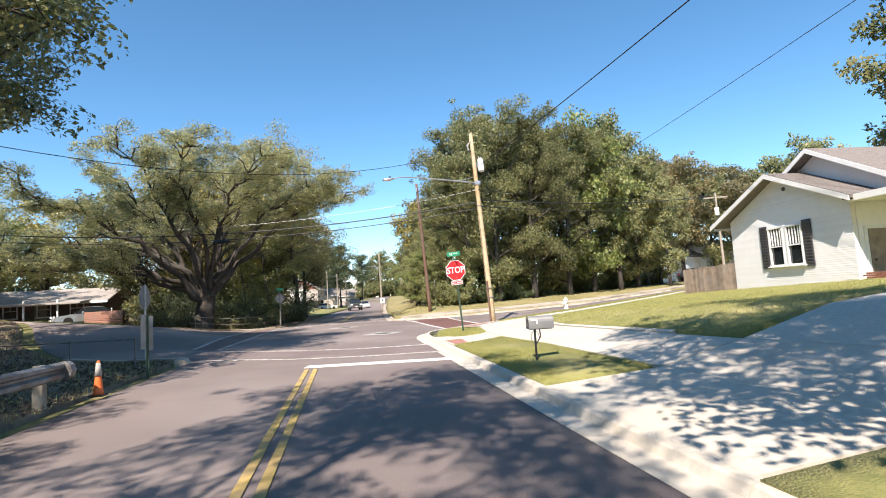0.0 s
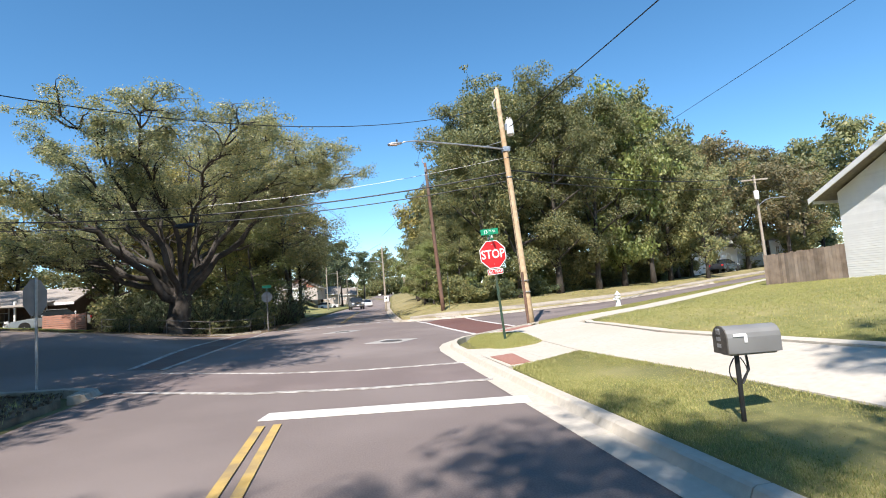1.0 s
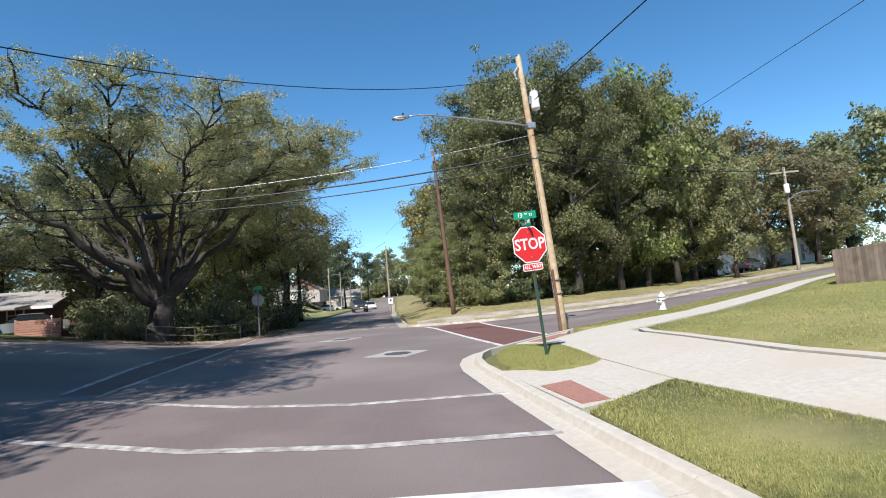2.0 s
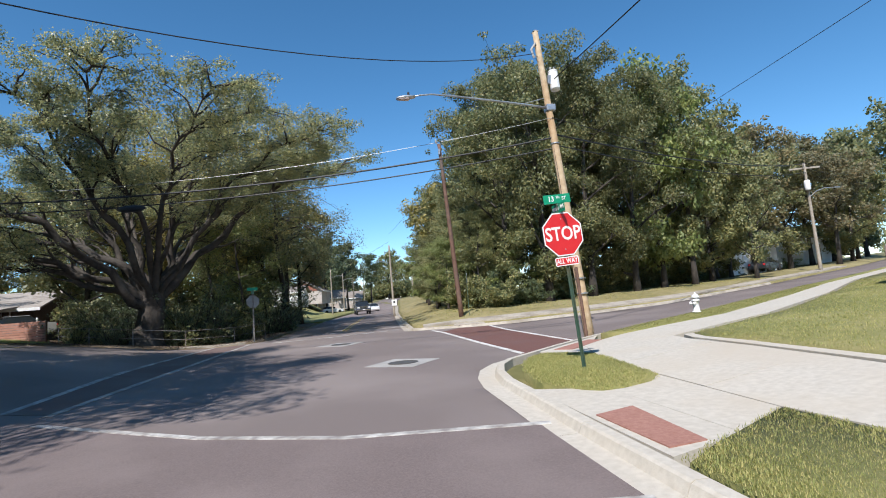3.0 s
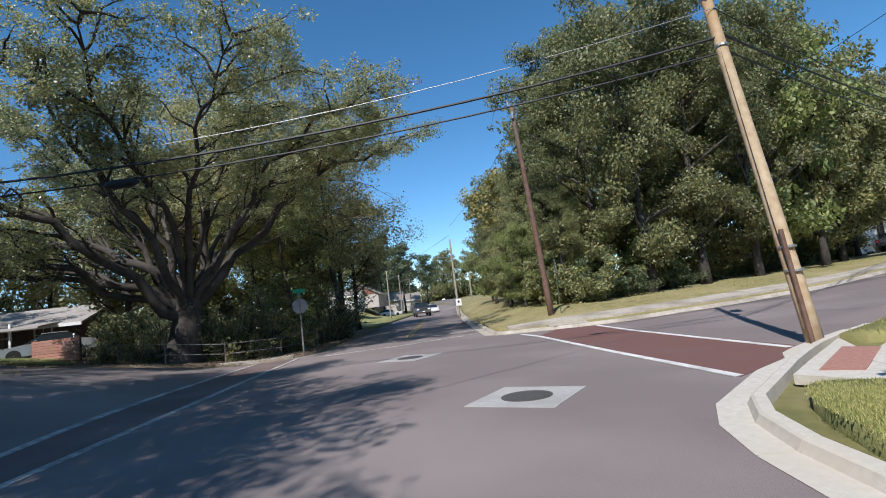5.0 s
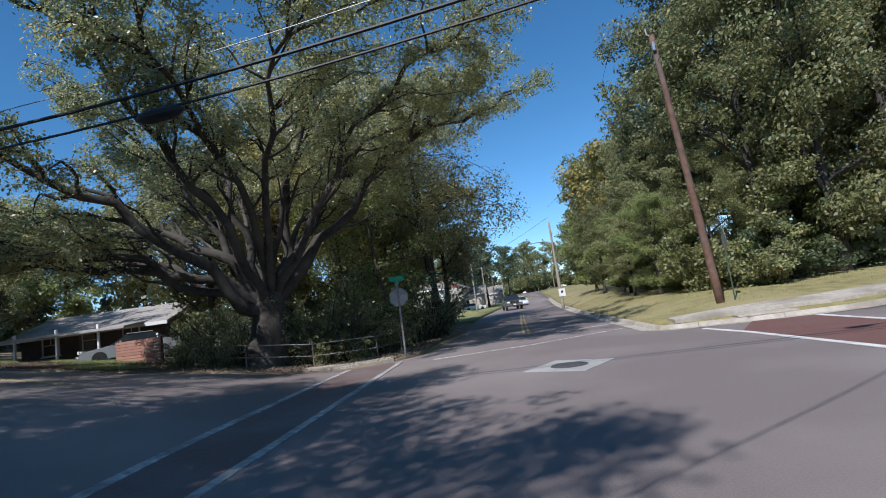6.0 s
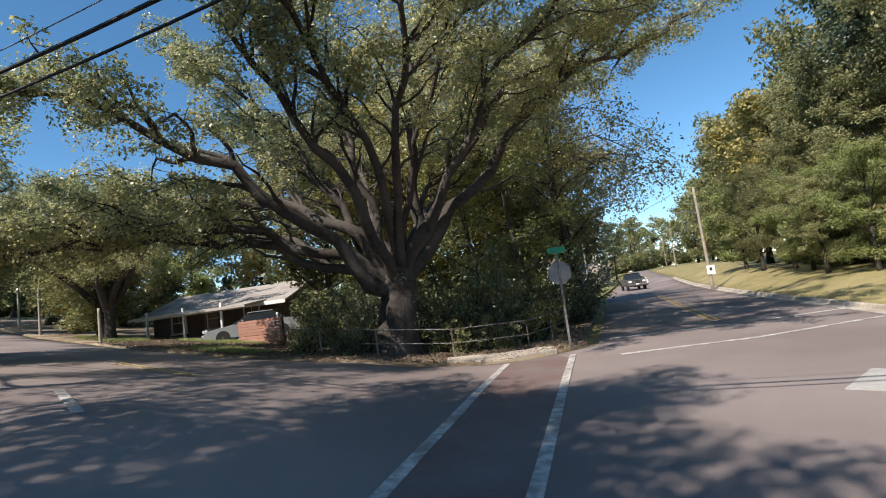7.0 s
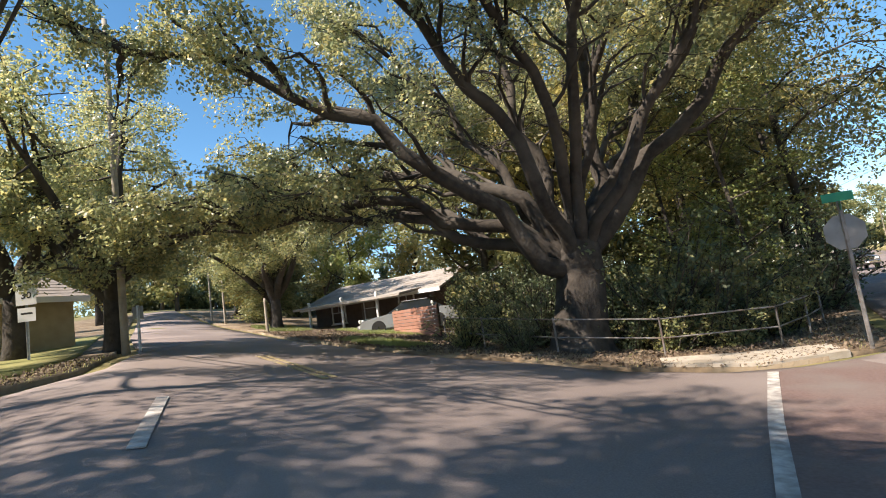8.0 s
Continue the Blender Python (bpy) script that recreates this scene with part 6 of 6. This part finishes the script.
plain_house("tan_garage", -34.0, 12.2, 278, 7.5, 6.0, 1.95, 3.2, M["tan_wall"], M["shingle_brown"], "tan garage with a pale grey roof behind oaks", 1, 0.0, 0.4, True)
plain_house("white_garage", -13.4, 76, 176, 4.2, 6, 2.0, 2.9, M["siding"], M["shingle_brown"], "small white garage far down the street", 1, 0.9)
gabled = plain_house("gabled_house_far", -12.6, 96, 84, 10, 7.0, 2.2, 4.1, M["pale_wall"], M["shingle_brown"], "pale house with a reddish gable and brown roof down the street", 3, 0.9)
red_gable = prism([(-3.2, 2.1), (3.2, 2.1), (0, 3.9)], 0.08, "yz")
bmesh.ops.translate(red_gable, verts=red_gable.verts, vec=(-5.06, 0, 0))
part("gable_panel", red_gable, M["brick"], gabled, "weathered reddish gable")
plain_house("white_house_far", -9.6, 114, 178, 8, 8, 2.2, 3.9, M["pale_wall"], M["shingle_brown"], "small white house far down the street", 2, 0.9)
plain_house("white_house_far", -6.0, 132, 178, 9, 8, 2.3, 4.0, M["pale_wall"], M["shingle_brown"], "small white house far down the street", 2, 0.9)
plain_house("white_cottage", 38.5, 45.0, 206, 12, 8, 2.9, 4.9, M["siding"], M["shingle"], "white house behind trees on the side street", 3, 0.5)
plain_house("white_cottage", 53.0, 50.5, 206, 11, 8, 2.9, 4.9, M["siding"], M["shingle"], "white house behind trees on the side street", 3, 0.8)

# board fence of the white house
fence = thing("board_fence", 14.0, 6.1, 0, "weathered grey-brown vertical board fence", "fence")
def fence_run(a, b, height):
    n = int(math.dist(a, b) / 0.15)
    for i in range(n):
        x, y = a[0] + (b[0] - a[0]) * (i + 0.5) / n, a[1] + (b[1] - a[1]) * (i + 0.5) / n
        h = height + random.uniform(-0.03, 0.03)
        part("board", a_box(x - 14.0, y - 6.1, ground_z(x, y) + 0.12 + h / 2, 0.138, 0.02, h, 0.0, Matrix.Rotation(math.atan2(b[1] - a[1], b[0] - a[0]) + random.uniform(-0.04, 0.04), 4, "Z")), M["fence"], fence)
    for hz in (0.35, 1.1):
        part("fence_rail", a_tube([(a[0] - 13.96, a[1] - 6.1, ground_z(*a) + hz + 0.15), (b[0] - 13.96, b[1] - 6.1, ground_z(*b) + hz + 0.15)], 0.035, 4), M["fence"], fence)
fence_run((14.0, 6.1), (14.12, 2.35), 1.3)
fence_run((14.05, 6.15), (27.0, 12.6), 1.3)


# ---- vehicles ----
def wheel(parent, x, y, r=0.34, w=0.22):
    side = 1 if y > 0 else -1
    rim_m = Matrix.Translation((x, y, r)) @ Matrix.Rotation(radians(-90 * side), 4, "X")
    ty = lathe([(r * 0.62, -w / 2), (r * 0.95, -w / 2), (r, -w / 2 + 0.03), (r, w / 2 - 0.03), (r * 0.95, w / 2), (r * 0.62, w / 2)], 20)
    bmesh.ops.transform(ty, matrix=rim_m, verts=ty.verts)
    wh = new("wheel")
    wh.parent = parent
    part("tyre", ty, M["rubber"], wh)
    ri = lathe([(r * 0.62, -w / 4), (r * 0.62, w / 2 - 0.005), (r * 0.55, w / 2 - 0.02), (r * 0.2, w / 2 - 0.03), (r * 0.15, w / 2)], 14)
    bmesh.ops.transform(ri, matrix=rim_m, verts=ri.verts)
    part("rim", ri, M["chrome"], wh)


def vehicle(name, x, y, turn, profile, cabin, width, length_axes, paint, label, category, lift=0.0, wheel_r=0.34, grille=False):
    """A car heading along local +x, from a side profile of the body and one of the cabin."""
    top = thing(name, x, y, ground_z(x, y) + lift, label, category, "vehicles on the street", turn)
    def shell(outline, w_low, w_high, z_low, z_high, bevel):
        bm = prism(outline, 1.0)
        for v in bm.verts:
            f = (v.co.z - z_low) / (z_high - z_low)
            v.co.y *= w_low + (w_high - w_low) * max(0, min(1, f))
        bmesh.ops.bevel(bm, geom=[e for e in bm.edges], offset=bevel, segments=2, affect="EDGES", clamp_overlap=True)
        return bm
    zs = [z for _, z in profile]
    part("body", shell(profile, width, width * 0.96, min(zs), max(zs), 0.05), paint, top, shade=False)
    cz = [z for _, z in cabin]
    part("cabin", shell(cabin, width * 0.94, width * 0.72, min(cz), max(cz), 0.04), M["glass"], top, "dark glazed cabin")
    roof = [(px, z) for px, z in cabin if z > max(cz) - 0.12]
    rx0, rx1 = min(p[0] for p in roof), max(p[0] for p in roof)
    part("roof_panel", a_box((rx0 + rx1) / 2, 0, max(cz) + 0.005, rx1 - rx0 + 0.1, width * 0.74, 0.05, 0.02), paint, top)
    for sx in length_axes:
        for sy in (-1, 1):
            wheel(top, sx, sy * (width / 2 - 0.1), wheel_r)
    fx, fz = max(p[0] for p in profile), (min(zs) + max(zs)) / 2
    bx_ = min(p[0] for p in profile)
    for sy in (-1, 1):
        part("headlight", a_box(fx - 0.04, sy * width * 0.36, fz + 0.12, 0.1, 0.34, 0.16, 0.02), M["sign_white"], top, "clear headlight")
        part("tail_light", a_box(bx_ + 0.03, sy * width * 0.4, fz + 0.15, 0.08, 0.22, 0.16, 0.02), M["sign_red"], top, "red tail light")
        part("mirror", a_box(max(p[0] for p in cabin) - 0.55, sy * (width / 2 + 0.06), min(cz) + 0.12, 0.12, 0.2, 0.16, 0.03), paint, top)
    part("bumper", a_box(fx + 0.03, 0, min(zs) + 0.22, 0.12, width * 0.94, 0.2, 0.03), M["chrome"] if grille else paint, top)
    if grille:
        g = part("grille", a_box(fx + 0.005, 0, fz + 0.12, 0.06, width * 0.5, 0.4, 0.02), M["black_paint"], top, "black grille with bright bars")
        for k in range(3):
            part("grille_bar", a_box(fx + 0.04, 0, fz + 0.02 + 0.12 * k, 0.03, width * 0.48, 0.045, 0.006), M["chrome"], g)
    part("plate_panel", a_box(fx + 0.095, 0, min(zs) + 0.22, 0.01, 0.32, 0.13), M["sign_white"], top)
    return top


SEDAN = [(-2.3, 0.3), (2.25, 0.25), (2.35, 0.45), (2.25, 0.72), (1.0, 0.92), (-1.5, 0.98), (-2.3, 0.92), (-2.38, 0.6)]
SEDAN_TOP = [(-1.75, 0.95), (1.05, 0.9), (0.2, 1.38), (-0.95, 1.42)]
TRUCK = [(-2.9, 0.5), (2.75, 0.45), (2.85, 0.7), (2.8, 1.12), (1.2, 1.2), (-0.95, 1.22), (-2.85, 1.22)]
TRUCK_TOP = [(-0.95, 1.2), (1.3, 1.18), (0.55, 1.82), (-0.75, 1.86)]
vehicle("pickup_truck", -2.6, 66, -86, TRUCK, TRUCK_TOP, 1.98, (1.8, -1.8), M["car_grey"], "dark grey pickup truck with a bright barred grille", "pickup truck", 0, 0.4, True)
vehicle("car", -0.6, 80, -85, SEDAN, SEDAN_TOP, 1.8, (1.45, -1.4), M["car_white"], "white car on the street behind a pickup truck", "car")
vehicle("car", -24.9, 27.9, 215, SEDAN, SEDAN_TOP, 1.75, (1.45, -1.4), M["car_silver"], "pale silver sedan parked behind the plank screen", "car", 0.08)
vehicle("car", -8.2, 96, 30, SEDAN, SEDAN_TOP, 1.8, (1.45, -1.4), M["car_white"], "white car parked by a far house", "car", 0)
vehicle("car", 40.5, 40.2, 28, SEDAN, SEDAN_TOP, 1.8, (1.45, -1.4), M["car_dark"], "dark car parked on the side street", "car", 0.25)


# ---- grass and fallen leaves ----
def tufts(name, outline, count, height, material, seed, lift, label, near=None):
    r = random.Random(seed)
    xs, ys = [p[0] for p in outline], [p[1] for p in outline]
    x0, x1, y0, y1 = near or (min(xs), max(xs), min(ys), max(ys))
    verts, faces = [], []
    while len(faces) < count:
        x, y = r.uniform(x0, x1), r.uniform(y0, y1)
        if not inside(x, y, outline):
            continue
        z = ground_z(x, y) + lift
        for _ in range(4):
            a, h = r.uniform(0, 6.28), height * r.uniform(0.5, 1.3)
            bx, by = x + r.uniform(-0.06, 0.06), y + r.uniform(-0.06, 0.06)
            w, lx, ly = 0.0045, math.cos(a) * h * 0.5, math.sin(a) * h * 0.5
            k = len(verts)
            verts += [(bx - math.sin(a) * w, by + math.cos(a) * w, z), (bx + math.sin(a) * w, by - math.cos(a) * w, z), (bx + lx, by + ly, z + h)]
            faces.append((k, k + 1, k + 2))
    me = bpy.data.meshes.new(name)
    me.from_pydata(verts, [], faces)
    me.materials.append(material)
    return tagged(new(name, me), label, "grass", kind="stuff")


tufts("grass", lawns[0], 40000, 0.032, LEAF["grass"], 1, 0.13, "short dry grass on the corner island")
tufts("grass", lawns[1], 80000, 0.03, LEAF["grass"], 2, 0.13, "short dry grass beside the kerb")
tufts("grass", lawns[2], 130000, 0.035, LEAF["grass"], 3, 0.145, "short dry grass of the front lawn", (2.1, 18, -11.3, 11))
tufts("grass", lawns[3], 30000, 0.04, LEAF["grass"], 4, 0.13, "short grass round the hydrant", (3, 18, 4, 14))
tufts("grass", bank_outline, 60000, 0.06, LEAF["grass"], 5, 0.10, "rough dry grass on the bank", (-1, 30, 16, 34))
tufts("grass", verge_outline, 20000, 0.11, LEAF["grass"], 6, 0.03, "thin rough grass on the shaded verge", (-24, -9, -12, 15))
tufts("grass", litter_outline, 6000, 0.10, LEAF["grass"], 7, 0.02, "thin rough grass among dead leaves", (-32, -8, 16, 34))

for turf, n, seed in (([(-21.2, 25.3), (-22.0, 24.5), (-23.4, 24.9), (-24.6, 24.2), (-26.2, 25.6), (-28.6, 26.6), (-29.0, 27.5), (-27.4, 27.9), (-26.0, 27.6), (-24.2, 27.2), (-22.8, 26.3)], 30000, 8),
                      ([(-29.5, 25.2), (-31.2, 24.9), (-35.5, 27.2), (-38.5, 29.2), (-37.8, 30.0), (-34.0, 29.0), (-31.8, 27.4), (-30.2, 26.6)], 30000, 9),
                      ([(-18.6, 18.9), (-20.2, 19.3), (-22.6, 20.6), (-23.0, 21.6), (-21.0, 21.4), (-19.6, 20.4), (-18.4, 20.0)], 9000, 10)):
    tufts("grass", turf, n, 0.13, LEAF["fresh"], seed, 0.04, "thin green grass in the yard of the low house")


def fallen(name, outline, count, seed, lift, box4, label):
    r = np.random.RandomState(seed)
    spots = []
    while len(spots) < count:
        x, y = r.uniform(box4[0], box4[1]), r.uniform(box4[2], box4[3])
        if inside(x, y, outline):
            spots.append((Vector((x, y, ground_z(x, y) + lift)), 0.05))
    me = leaf_mesh(name, spots, 1, 0.038, LEAF["dead"], seed, 0.2)
    return tagged(new(name, me), label, "leaves", kind="stuff")


fallen("fallen_leaves", litter_outline, 24000, 21, 0.07, (-30, -8, 16, 32), "brown fallen leaves under the great oak")
fallen("fallen_leaves", verge_outline, 14000, 22, 0.09, (-24, -9, -12, 15), "brown fallen leaves on the shaded verge")


def far_woods():
    """A ring of distant trees that closes the view."""
    r = random.Random(91)
    clumps = []
    for k in range(1500):
        a = r.uniform(0, 2 * math.pi)
        d = r.uniform(150, 240)
        x, y = d * math.cos(a), 20 + d * math.sin(a)
        if abs(x - 0.08 * y) < 9 and 0 < y < 195:
            continue
        h = (11 + 5 * noise.noise((x * 0.03, y * 0.03, 0))) * r.uniform(0.15, 1.0)
        clumps.append((Vector((x, y, ground_z(x, y) + h)), r.uniform(2.0, 3.6)))
    for k in range(700):
        a, d = r.uniform(0, 2 * math.pi), r.uniform(205, 260)
        x, y = d * math.cos(a), 20 + d * math.sin(a)
        clumps.append((Vector((x, y, ground_z(x, y) + r.uniform(0.3, 7))), r.uniform(2.2, 3.6)))
    me = leaf_mesh("far_woods", clumps, 56, 0.68, LEAF["green"], 92)
    return tagged(new("far_woods", me), "distant green woods round the place", "woods", kind="stuff")


far_woods()
